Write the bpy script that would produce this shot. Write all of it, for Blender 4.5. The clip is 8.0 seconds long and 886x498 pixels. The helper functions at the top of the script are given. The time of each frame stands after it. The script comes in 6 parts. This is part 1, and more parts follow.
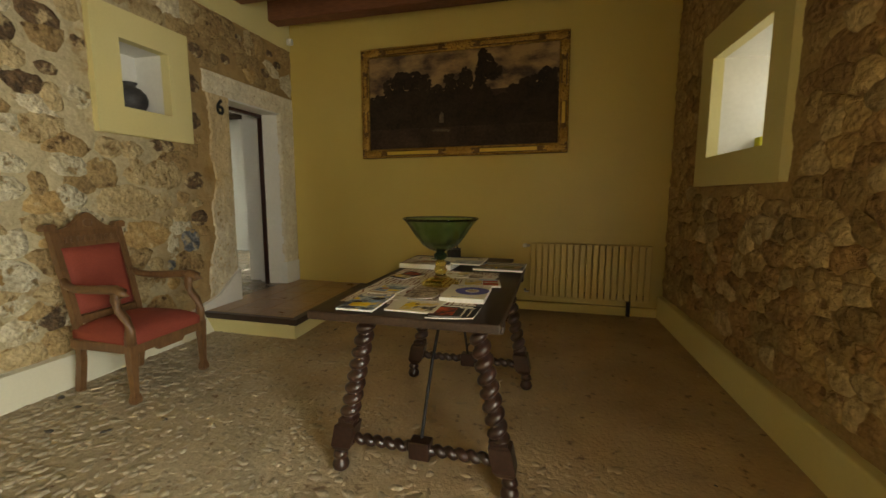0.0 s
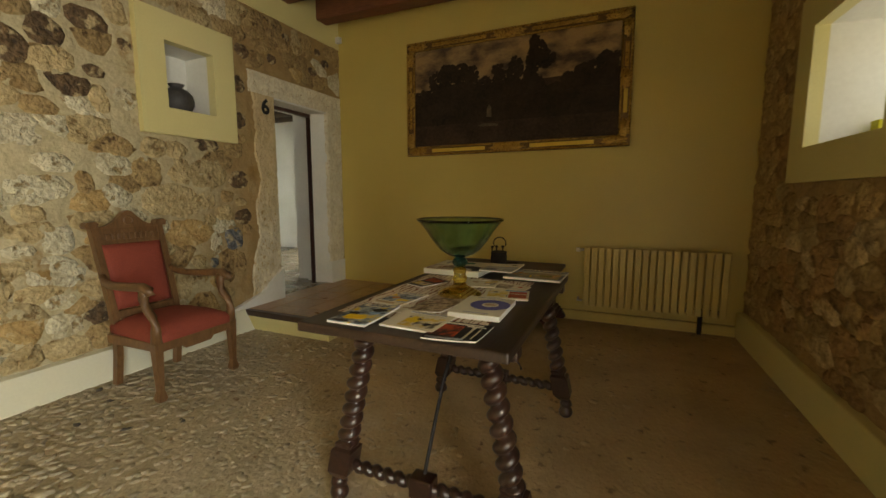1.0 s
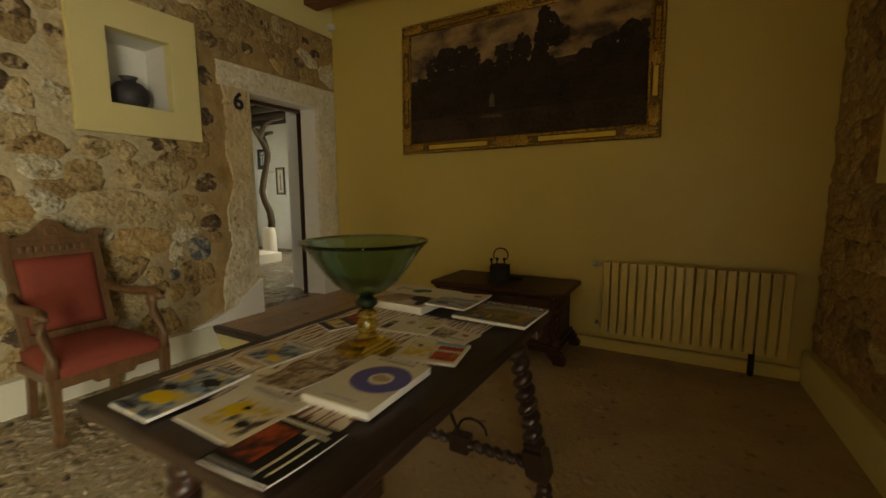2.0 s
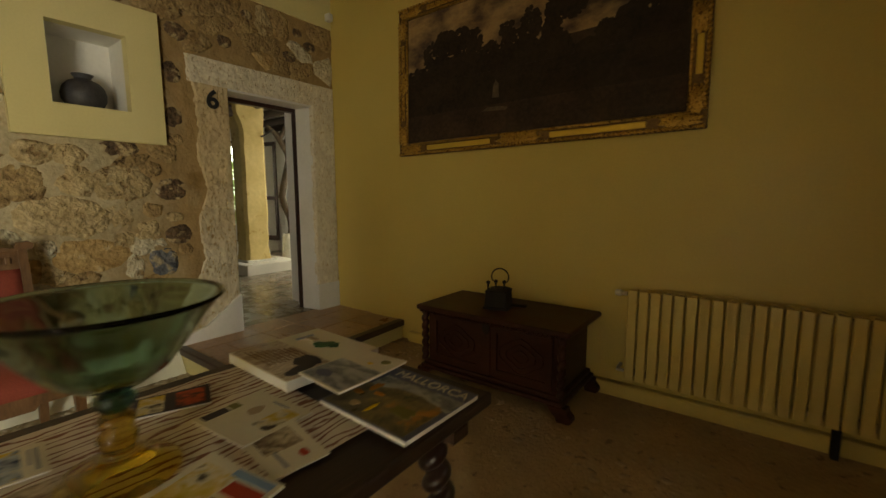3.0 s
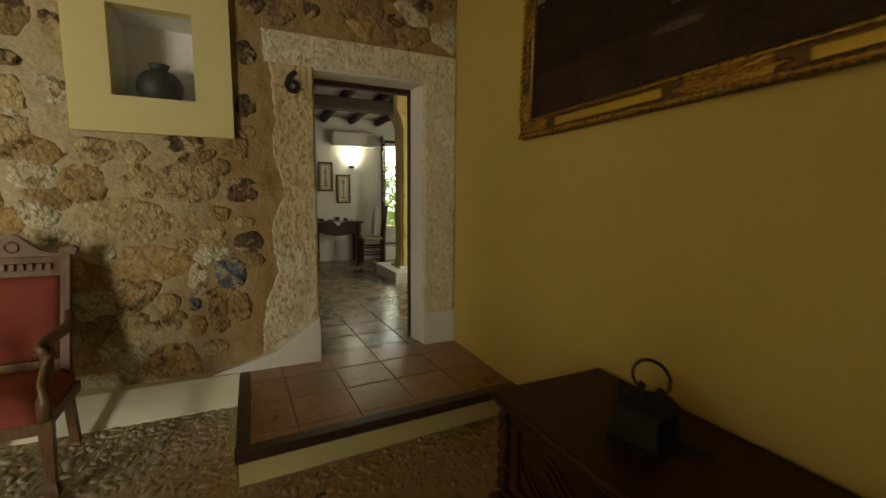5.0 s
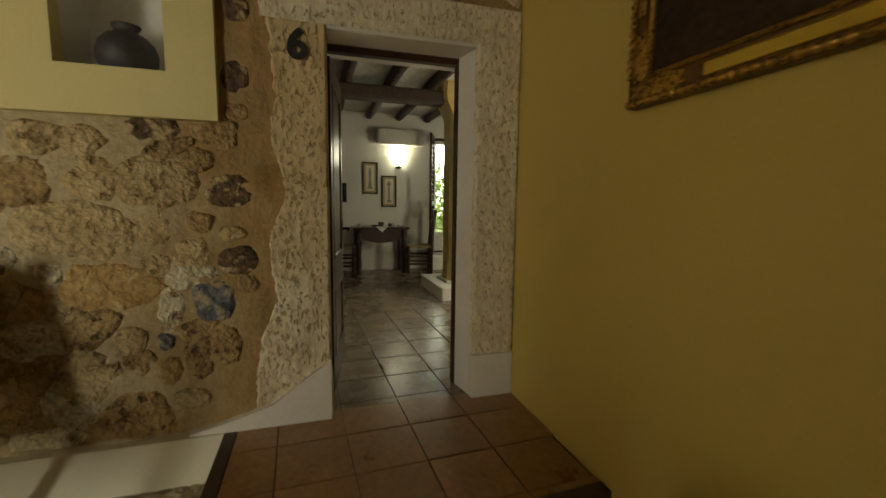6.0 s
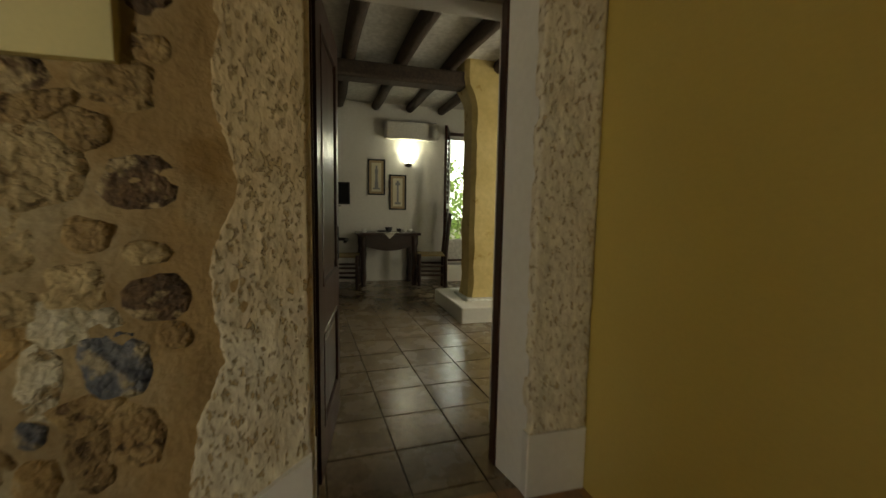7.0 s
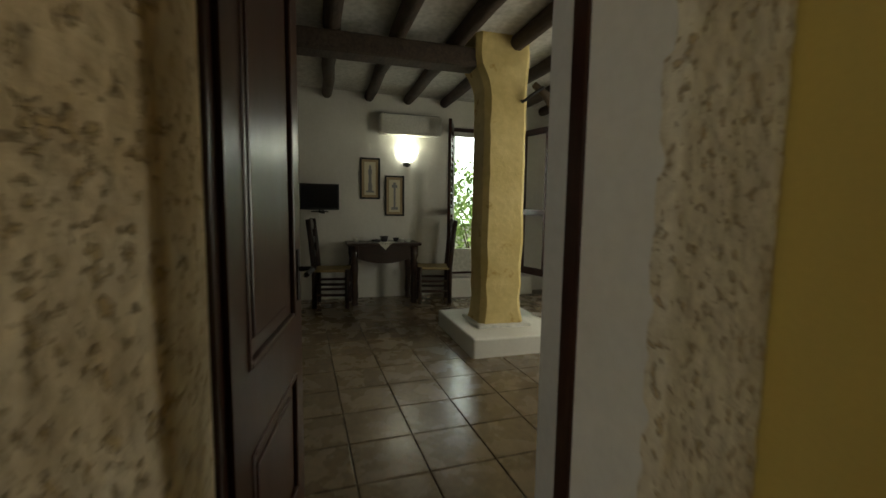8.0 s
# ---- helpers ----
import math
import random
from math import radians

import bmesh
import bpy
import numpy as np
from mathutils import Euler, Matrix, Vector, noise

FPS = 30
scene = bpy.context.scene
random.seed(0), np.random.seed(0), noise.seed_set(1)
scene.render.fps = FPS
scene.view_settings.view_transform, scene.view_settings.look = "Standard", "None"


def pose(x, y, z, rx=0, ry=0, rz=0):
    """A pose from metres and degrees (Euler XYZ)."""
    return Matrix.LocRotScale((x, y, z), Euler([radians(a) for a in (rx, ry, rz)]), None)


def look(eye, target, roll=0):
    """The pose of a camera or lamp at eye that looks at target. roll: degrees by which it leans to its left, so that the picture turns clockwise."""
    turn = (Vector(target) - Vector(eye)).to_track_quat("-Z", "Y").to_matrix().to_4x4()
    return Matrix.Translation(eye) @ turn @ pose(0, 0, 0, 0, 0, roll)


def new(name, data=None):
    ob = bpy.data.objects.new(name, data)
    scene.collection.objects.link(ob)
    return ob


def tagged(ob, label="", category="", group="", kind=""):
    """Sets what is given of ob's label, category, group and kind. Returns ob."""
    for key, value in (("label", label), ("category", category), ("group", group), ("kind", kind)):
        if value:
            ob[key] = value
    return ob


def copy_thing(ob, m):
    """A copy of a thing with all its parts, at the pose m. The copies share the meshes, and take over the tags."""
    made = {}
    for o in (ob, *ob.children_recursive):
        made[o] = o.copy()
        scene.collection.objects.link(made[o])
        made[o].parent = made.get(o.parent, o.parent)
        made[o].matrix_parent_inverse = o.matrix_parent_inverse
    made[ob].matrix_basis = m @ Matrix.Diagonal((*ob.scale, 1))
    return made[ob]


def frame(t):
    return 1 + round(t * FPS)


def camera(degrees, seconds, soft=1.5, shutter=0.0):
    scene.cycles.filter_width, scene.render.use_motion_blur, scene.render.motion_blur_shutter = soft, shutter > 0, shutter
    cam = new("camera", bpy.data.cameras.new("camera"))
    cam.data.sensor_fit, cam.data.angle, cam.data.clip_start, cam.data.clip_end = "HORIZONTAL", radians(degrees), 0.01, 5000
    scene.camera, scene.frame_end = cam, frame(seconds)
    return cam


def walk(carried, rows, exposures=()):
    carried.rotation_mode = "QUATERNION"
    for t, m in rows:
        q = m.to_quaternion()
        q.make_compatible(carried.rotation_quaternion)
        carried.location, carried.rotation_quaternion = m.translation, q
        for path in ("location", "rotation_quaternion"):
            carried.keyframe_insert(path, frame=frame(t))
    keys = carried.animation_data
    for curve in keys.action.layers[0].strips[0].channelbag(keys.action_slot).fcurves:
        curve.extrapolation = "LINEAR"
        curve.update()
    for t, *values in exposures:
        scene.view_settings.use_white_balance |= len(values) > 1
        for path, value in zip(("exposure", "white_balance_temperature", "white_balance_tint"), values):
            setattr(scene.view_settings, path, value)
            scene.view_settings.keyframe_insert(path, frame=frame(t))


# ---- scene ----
cam = camera(93.0, 8.0, 1.5, 0.5)
METRES, EYE, TILT, LEAN, TURN = 6.1, 1.272, 0.0, 0.0, 14.8
# exposure in stops and white balance in kelvin
STOPS, TINT = ((0.0, -0.01, 7200.0), (1.0, -0.03, 7200.0), (2.0, -0.46, 8300.0), (3.5, -0.21, 7850.0), (4.5, -0.25, 7800.0), (6.5, -0.55, 8100.0), (8.0, -0.98, 6900.0)), 4.0
ROWS = [
    (0.0, 0.0, 0.0, 0.0, 0.01, -7.2, -0.1),
    (0.5, 0.0125, 0.0119, -0.0017, 4.14, -7.11, -0.2),
    (1.0, 0.0327, 0.0468, -0.0016, 8.72, -7.22, -0.08),
    (1.5, 0.0583, 0.0958, 0.0009, 12.15, -7.3, 0.04),
    (2.0, 0.0911, 0.1606, 0.0042, 14.68, -7.29, 0.13),
    (3.5, 0.1572, 0.3396, 0.0134, 28.25, -6.87, -0.07),
    (4.0, 0.1621, 0.4042, 0.0136, 36.37, -6.94, -0.32),
    (4.5, 0.1521, 0.4693, 0.0143, 44.35, -6.93, -0.42),
    (6.0, 0.0056, 0.616, 0.0161, 58.19, -6.42, -0.73),
    (6.5, -0.0546, 0.644, 0.0163, 59.01, -6.25, -0.88),
    (7.0, -0.1272, 0.6702, 0.0144, 59.04, -6.02, -0.98),
    (7.5, -0.1902, 0.6993, 0.013, 58.86, -5.84, -0.91),
    (8.0, -0.2498, 0.7305, 0.0183, 58.81, -5.57, -0.83),
]
walk(cam, [(t, pose(0, 0, EYE, TILT, LEAN, TURN) @ pose(METRES * x, METRES * y, METRES * z, 90 + pitch, roll, yaw)) for t, x, y, z, yaw, pitch, roll in ROWS],
     [(t, s, k, TINT) for t, s, k in STOPS])

# ---- world, sun, lights ----
SKY, SUN = 0.15, 5.0
world = bpy.data.worlds.new("world")
scene.world = world
world.use_nodes = True
wn = world.node_tree.nodes
sky = wn.new("ShaderNodeTexSky")
sky.sky_type, sky.sun_disc = "NISHITA", False
sky.sun_elevation, sky.sun_rotation = radians(45), radians(156)
world.node_tree.links.new(sky.outputs[0], wn["Background"].inputs[0])
wn["Background"].inputs[1].default_value = SKY

sun = new("sun", bpy.data.lights.new("sun", "SUN"))
sun.data.energy, sun.data.angle, sun.data.color = SUN, radians(0.5), (1.0, 0.94, 0.85)
sun.matrix_world = look((0.45, -1.0, 1.1), (0, 0, 0))


def opening_light(name, eye, target, w, h, watts, colour):
    """An area lamp in place of daylight through an opening."""
    lamp = new(name, bpy.data.lights.new(name, "AREA"))
    lamp.data.shape, lamp.data.size, lamp.data.size_y = "RECTANGLE", w, h
    lamp.data.energy, lamp.data.color = watts, colour
    lamp.matrix_world = look(eye, target)
    return lamp


ENTRY_W, SOUTH_FILL_W, WINDOW_W, GARDEN_W, SIDE_W, SCONCE_W = 198.0, 2.8, 3.2, 44.0, 48.0, 1.0
opening_light("entrance_daylight", (2.0, -0.86, 1.25), (-3.0, -0.86, 1.0), 1.5, 2.2, ENTRY_W, (0.98, 0.985, 0.955))
opening_light("window_daylight", (1.80, 3.42, 1.96), (0.5, 3.42, 1.9), 0.86, 0.70, WINDOW_W, (1.0, 0.95, 0.82))
# Fill lamp added at an unseen south opening to lift the window wall.
opening_light("south_fill", (0.55, -2.72, 1.25), (0.0, 3.0, 1.0), 0.9, 2.1, SOUTH_FILL_W, (1.0, 0.97, 0.88))
opening_light("garden_daylight", (-9.7, 4.6, 1.9), (-7.2, 6.3, 0.6), 1.4, 1.9, GARDEN_W, (0.97, 0.98, 0.96))
opening_light("side_window_daylight", (-4.95, 7.42, 1.55), (-5.2, 4.5, 0.9), 1.0, 1.2, SIDE_W, (1.0, 0.97, 0.86))


# ---- materials ----
def mat(name, c1, c2, scale=6.0, rough=0.7, bump=0.25, fine=60.0, metal=0.0, vary=0.0, spots=None, spot_scale=9.0, spot_at=0.62,
        coat=0.0, detail=6.0, stretch=(1, 1, 1), dist=0.004, island=False, grain=0.35, spec=0.5, hard=0.18, band=None, pit=0.0, crust=0.0):
    """Two tones mixed by a coarse and a fine noise, with fine relief, and now and then spots of a third tone."""
    m = bpy.data.materials.new(name)
    m.use_nodes = True
    n, l = m.node_tree.nodes, m.node_tree.links
    b = n["Principled BSDF"]
    tc, mp = n.new("ShaderNodeTexCoord"), n.new("ShaderNodeMapping")
    mp.inputs["Scale"].default_value = stretch
    l.new(tc.outputs["Object"], mp.inputs[0])
    if vary or island:
        src = n.new("ShaderNodeNewGeometry").outputs["Random Per Island"] if island else n.new("ShaderNodeObjectInfo").outputs["Random"]
        shift = n.new("ShaderNodeVectorMath")
        shift.operation = "MULTIPLY_ADD"
        comb = n.new("ShaderNodeCombineXYZ")
        for i in range(3):
            l.new(src, comb.inputs[i])
        shift.inputs[1].default_value = (37.0, 53.0, 71.0)
        l.new(comb.outputs[0], shift.inputs[0])
        l.new(mp.outputs[0], shift.inputs[2])
        vec = shift.outputs[0]
    else:
        vec = mp.outputs[0]

    def tex(s, d, r=0.55):
        t = n.new("ShaderNodeTexNoise")
        t.inputs["Scale"].default_value, t.inputs["Detail"].default_value, t.inputs["Roughness"].default_value = s, d, r
        l.new(vec, t.inputs["Vector"])
        return t.outputs["Fac"]

    def mix(fac, a, c, mode="MIX"):
        x = n.new("ShaderNodeMix")
        x.data_type, x.blend_type = "RGBA", mode
        for sock, v in ((x.inputs[0], fac), (x.inputs[6], a), (x.inputs[7], c)):
            if isinstance(v, (int, float)):
                sock.default_value = v
            elif isinstance(v, tuple):
                sock.default_value = (*v[:3], 1)
            else:
                l.new(v, sock)
        return x.outputs[2]

    def ramp(fac, lo, hi):
        r = n.new("ShaderNodeMapRange")
        r.inputs[1].default_value, r.inputs[2].default_value = lo, hi
        l.new(fac, r.inputs[0])
        return r.outputs[0]

    big, small = tex(scale, detail), tex(fine, 3.0)
    col = mix(ramp(big, 0.5 - hard, 0.5 + hard), c1, c2)
    col = mix(grain, col, mix(ramp(small, 0.3, 0.7), tuple(v * 0.55 for v in c1), tuple(min(1, v * 1.25) for v in c2)))
    if band:
        axis, lo, hi, tone, share = band
        sep, wob = n.new("ShaderNodeSeparateXYZ"), n.new("ShaderNodeMath")
        l.new(tc.outputs["Object"], sep.inputs[0])
        wob.operation = "MULTIPLY_ADD"
        wob.inputs[1].default_value = abs(hi - lo) * 2.2
        l.new(tex(2.6, 5.0, 0.6), wob.inputs[0])
        if axis < 3:
            along = sep.outputs[axis]
        else:
            both = n.new("ShaderNodeMath")
            l.new(sep.outputs[0], both.inputs[0])
            l.new(sep.outputs[1], both.inputs[1])
            along = both.outputs[0]
        l.new(along, wob.inputs[2])
        rb = ramp(wob.outputs[0], lo + abs(hi - lo) * 1.1, hi + abs(hi - lo) * 1.1)
        amt = n.new("ShaderNodeMath")
        amt.operation = "MULTIPLY"
        amt.inputs[1].default_value = share
        l.new(rb, amt.inputs[0])
        col = mix(amt.outputs[0], col, mix(ramp(big, 0.35, 0.65), tuple(v * 0.78 for v in tone), tone))
    pits = None
    if spots:
        pits = ramp(tex(spot_scale, 5.0, 0.6), spot_at, spot_at + 0.07)
        col = mix(pits, col, spots)
    cracks = None
    if crust:
        vo, wob2 = n.new("ShaderNodeTexVoronoi"), n.new("ShaderNodeVectorMath")
        nz = n.new("ShaderNodeTexNoise")
        nz.inputs["Scale"].default_value, nz.inputs["Detail"].default_value = crust * 0.6, 3.0
        l.new(vec, nz.inputs["Vector"])
        wob2.operation = "MULTIPLY_ADD"
        wob2.inputs[1].default_value = (1.6 / crust,) * 3
        l.new(nz.outputs["Color"], wob2.inputs[0])
        l.new(vec, wob2.inputs[2])
        vo.inputs["Scale"].default_value = crust
        l.new(wob2.outputs[0], vo.inputs["Vector"])
        cracks = ramp(vo.outputs["Distance"], 0.35, 0.95)
        # The sunken cracks are also darkened in the base colour.
        crack_tone = n.new("ShaderNodeMath")
        crack_tone.operation = "MULTIPLY"
        crack_tone.inputs[1].default_value = 0.30
        l.new(cracks, crack_tone.inputs[0])
        col = mix(crack_tone.outputs[0], col, tuple(v * 0.5 for v in c1))
    if vary or island:
        hs = n.new("ShaderNodeHueSaturation")
        r2 = n.new("ShaderNodeMapRange")
        r2.inputs[3].default_value, r2.inputs[4].default_value = 1 - (vary or 0.3), 1 + (vary or 0.3)
        l.new(src, r2.inputs[0])
        l.new(r2.outputs[0], hs.inputs["Value"])
        l.new(col, hs.inputs["Color"])
        col = hs.outputs[0]
    l.new(col, b.inputs["Base Color"])
    rr = n.new("ShaderNodeMapRange")
    rr.inputs[3].default_value, rr.inputs[4].default_value = max(0.03, rough - 0.1), min(1, rough + 0.12)
    l.new(big, rr.inputs[0])
    l.new(rr.outputs[0], b.inputs["Roughness"])
    b.inputs["Metallic"].default_value = metal
    b.inputs["Specular IOR Level"].default_value = spec
    b.inputs["Coat Weight"].default_value = coat
    b.inputs["Coat Roughness"].default_value = 0.25
    if bump:
        bp = n.new("ShaderNodeBump")
        bp.inputs["Strength"].default_value, bp.inputs["Distance"].default_value = bump, dist
        add = n.new("ShaderNodeMath")
        add.operation = "MULTIPLY_ADD"
        add.inputs[1].default_value = 0.5
        l.new(small, add.inputs[0])
        l.new(big, add.inputs[2])
        height = add.outputs[0]
        for mask, deep in ((pits, pit), (cracks, 0.25)):
            if mask is not None and deep:
                low = n.new("ShaderNodeMath")
                low.operation = "MULTIPLY_ADD"
                low.inputs[1].default_value = -deep
                l.new(mask, low.inputs[0])
                l.new(height, low.inputs[2])
                height = low.outputs[0]
        l.new(height, bp.inputs["Height"])
        l.new(bp.outputs[0], b.inputs["Normal"])
    return m


def glow(name, colour, power):
    m = bpy.data.materials.new(name)
    m.use_nodes = True
    b = m.node_tree.nodes["Principled BSDF"]
    b.inputs["Base Color"].default_value = (*colour, 1)
    b.inputs["Emission Color"].default_value, b.inputs["Emission Strength"].default_value = (*colour, 1), power
    return m


def glass(name, colour, rough=0.02, ior=1.45):
    m = bpy.data.materials.new(name)
    m.use_nodes = True
    b = m.node_tree.nodes["Principled BSDF"]
    b.inputs["Base Color"].default_value = (*colour, 1)
    b.inputs["Transmission Weight"].default_value, b.inputs["Roughness"].default_value, b.inputs["IOR"].default_value = 1.0, rough, ior
    return m


YELLOW = mat("yellow_plaster", (0.590, 0.448, 0.126), (0.630, 0.486, 0.150), 0.9, 0.42, 0.05, 70, dist=0.003, grain=0.07, detail=5)
CREAM = mat("cream_plaster", (0.70, 0.62, 0.285), (0.74, 0.66, 0.33), 1.2, 0.6, 0.05, 70, grain=0.06, dist=0.002, detail=3)
WHITE = mat("white_plaster", (0.77, 0.75, 0.69), (0.83, 0.81, 0.76), 2.0, 0.75, 0.12, 30, grain=0.08)
CEILING = mat("ceiling_plaster", (0.52, 0.50, 0.46), (0.66, 0.64, 0.60), 5.0, 0.8, 0.8, 22, dist=0.012)
MORTAR = mat("lime_mortar", (0.435, 0.36, 0.21), (0.57, 0.49, 0.315), 3.0, 0.92, 0.9, 38, detail=9, spots=(0.29, 0.175, 0.06), spot_scale=1.9, spot_at=0.62, dist=0.016, grain=0.3, band=(1, 2.6, 3.3, (0.37, 0.225, 0.080), 0.85))
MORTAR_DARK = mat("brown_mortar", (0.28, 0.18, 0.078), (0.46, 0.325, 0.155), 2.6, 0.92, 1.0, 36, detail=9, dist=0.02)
STONES = [mat("tan_stone", (0.38, 0.265, 0.115), (0.64, 0.51, 0.285), 9, 0.85, 1.0, 34, vary=0.10, spots=(0.30, 0.19, 0.08), spot_scale=12, spot_at=0.58, detail=9, dist=0.03, pit=0.4, crust=34.0, hard=0.16),
          mat("pale_stone", (0.49, 0.40, 0.24), (0.86, 0.785, 0.59), 10, 0.85, 1.0, 34, vary=0.10, spots=(0.38, 0.265, 0.125), spot_scale=11, spot_at=0.58, detail=9, dist=0.03, pit=0.4, crust=38.0, hard=0.15),
          mat("brown_stone", (0.27, 0.16, 0.060), (0.50, 0.36, 0.17), 10, 0.85, 1.0, 34, vary=0.12, spots=(0.14, 0.08, 0.034), spot_scale=14, spot_at=0.59, detail=9, dist=0.03, pit=0.4, crust=36.0, hard=0.16),
          mat("dark_stone", (0.035, 0.021, 0.013), (0.23, 0.14, 0.068), 14, 0.75, 1.0, 38, vary=0.15, spots=(0.50, 0.385, 0.21), spot_scale=10, spot_at=0.53, detail=9, dist=0.03, crust=40.0, hard=0.14),
          mat("orange_stone", (0.40, 0.235, 0.075), (0.58, 0.41, 0.185), 7, 0.85, 1.0, 34, spots=(0.62, 0.51, 0.32), spot_scale=8, detail=9, dist=0.03, crust=30.0, hard=0.16),
          mat("blue_stone", (0.05, 0.062, 0.085), (0.27, 0.27, 0.27), 13, 0.7, 1.0, 40, spots=(0.46, 0.38, 0.24), spot_scale=10, spot_at=0.54, detail=9, dist=0.03, crust=36.0, hard=0.14)]
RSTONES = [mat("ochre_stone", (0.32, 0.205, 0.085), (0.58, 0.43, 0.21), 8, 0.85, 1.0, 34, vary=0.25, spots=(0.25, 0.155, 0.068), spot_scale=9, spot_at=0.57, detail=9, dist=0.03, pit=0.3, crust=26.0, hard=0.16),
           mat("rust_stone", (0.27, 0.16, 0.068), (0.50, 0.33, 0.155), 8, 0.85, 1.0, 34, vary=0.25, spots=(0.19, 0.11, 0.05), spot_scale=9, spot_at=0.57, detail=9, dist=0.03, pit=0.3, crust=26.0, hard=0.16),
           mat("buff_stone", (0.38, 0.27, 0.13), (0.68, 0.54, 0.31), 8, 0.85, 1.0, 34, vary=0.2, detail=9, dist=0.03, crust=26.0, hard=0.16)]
MARES = mat("pitted_sandstone", (0.60, 0.49, 0.32), (0.86, 0.77, 0.58), 5.0, 0.9, 1.0, 30, spots=(0.53, 0.385, 0.195), spot_scale=40, spot_at=0.555, stretch=(1, 1.35, 0.8), detail=8, dist=0.016, grain=0.3, pit=0.5, hard=0.13, band=(2, 0.95, 1.45, (0.68, 0.50, 0.25), 0.7))
MARES_PALE = mat("worn_pale_sandstone", (0.68, 0.59, 0.43), (0.87, 0.79, 0.63), 5.0, 0.9, 1.0, 30, spots=(0.60, 0.47, 0.28), spot_scale=42, spot_at=0.57, stretch=(1, 1.35, 0.8), detail=8, dist=0.013, grain=0.25, pit=0.4)
# Grey-to-brown drift along x + y is partly the light's falloff, painted in.
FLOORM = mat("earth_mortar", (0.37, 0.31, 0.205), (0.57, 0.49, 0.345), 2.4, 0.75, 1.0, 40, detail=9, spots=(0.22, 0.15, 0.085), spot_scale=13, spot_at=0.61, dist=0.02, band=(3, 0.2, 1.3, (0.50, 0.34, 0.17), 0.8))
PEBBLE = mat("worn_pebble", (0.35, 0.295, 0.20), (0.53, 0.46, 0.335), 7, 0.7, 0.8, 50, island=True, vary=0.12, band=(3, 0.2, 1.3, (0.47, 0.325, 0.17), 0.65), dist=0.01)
PEBBLE1 = mat("worn_pebble_single", (0.35, 0.295, 0.20), (0.53, 0.46, 0.335), 7, 0.7, 0.8, 50, vary=0.12, dist=0.01)
TILE = mat("glazed_terracotta", (0.16, 0.12, 0.075), (0.26, 0.195, 0.12), 5, 0.26, 0.25, 28, vary=0.12, coat=0.25, dist=0.004)
TILE_STEP = mat("step_terracotta", (0.31, 0.165, 0.068), (0.43, 0.25, 0.112), 5, 0.30, 0.25, 28, vary=0.1, coat=0.15, dist=0.004)
GROUT = mat("dark_grout", (0.13, 0.105, 0.07), (0.19, 0.155, 0.105), 20, 0.9, 0.3)
NOSING = mat("dark_nosing", (0.045, 0.025, 0.018), (0.075, 0.045, 0.03), 8, 0.4, 0.2)
BEAM = mat("beam_wood", (0.13, 0.047, 0.020), (0.21, 0.080, 0.036), 5, 0.65, 0.6, 40, stretch=(0.25, 1.6, 1.6), dist=0.008)
BEAM_OLD = mat("old_beam", (0.035, 0.024, 0.017), (0.075, 0.05, 0.034), 6, 0.8, 0.9, 30, stretch=(0.4, 1.5, 1.5), dist=0.012)
DARKWOOD = mat("dark_walnut", (0.016, 0.007, 0.006), (0.045, 0.018, 0.011), 7, 0.32, 0.3, 60, stretch=(1, 0.2, 1), coat=0.3)
TOPWOOD = mat("worn_tabletop", (0.022, 0.012, 0.008), (0.055, 0.029, 0.017), 6, 0.45, 0.3, 60, stretch=(1.6, 0.15, 1), coat=0.0, spots=(0.15, 0.10, 0.06), spot_scale=7, spot_at=0.68)
CHESTWOOD = mat("chest_wood", (0.026, 0.0065, 0.004), (0.062, 0.0165, 0.008), 6, 0.42, 0.4, 50, stretch=(0.3, 1, 1), coat=0.0, spec=0.3)
OAK = mat("chair_oak", (0.105, 0.050, 0.020), (0.195, 0.100, 0.042), 9, 0.45, 0.3, 70, stretch=(1, 1, 0.25), coat=0.1)
DOORWOOD = mat("door_mahogany", (0.026, 0.008, 0.005), (0.055, 0.018, 0.010), 6, 0.33, 0.15, 70, stretch=(1, 1, 0.15), coat=0.12, spec=0.4)
RED = mat("red_velvet", (0.235, 0.042, 0.025), (0.30, 0.060, 0.036), 6, 0.85, 0.3, 160, dist=0.002)
RADIATOR = mat("cream_enamel", (0.57, 0.43, 0.135), (0.60, 0.46, 0.16), 3, 0.35, 0.0, 30, grain=0.04)
IRON = mat("black_iron", (0.010, 0.008, 0.008), (0.022, 0.018, 0.017), 20, 0.6, 0.3, 80, metal=0.2, spec=0.3)
BLACK = mat("black_paint", (0.010, 0.010, 0.011), (0.02, 0.02, 0.02), 20, 0.6, 0.05)
STEEL = mat("brushed_steel", (0.5, 0.48, 0.45), (0.6, 0.58, 0.55), 20, 0.3, 0.05, metal=1.0)
GOLD = mat("gilt", (0.36, 0.20, 0.045), (0.60, 0.375, 0.09), 16, 0.38, 0.8, 90, metal=0.7, spots=(0.13, 0.07, 0.02), spot_scale=70, spot_at=0.54, dist=0.006)
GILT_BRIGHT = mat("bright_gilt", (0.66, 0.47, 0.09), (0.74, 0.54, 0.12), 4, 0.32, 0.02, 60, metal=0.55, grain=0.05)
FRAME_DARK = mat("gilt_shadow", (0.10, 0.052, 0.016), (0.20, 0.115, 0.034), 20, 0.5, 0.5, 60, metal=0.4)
CLAY = mat("dark_clay", (0.035, 0.033, 0.036), (0.07, 0.065, 0.066), 9, 0.55, 0.3, 60)
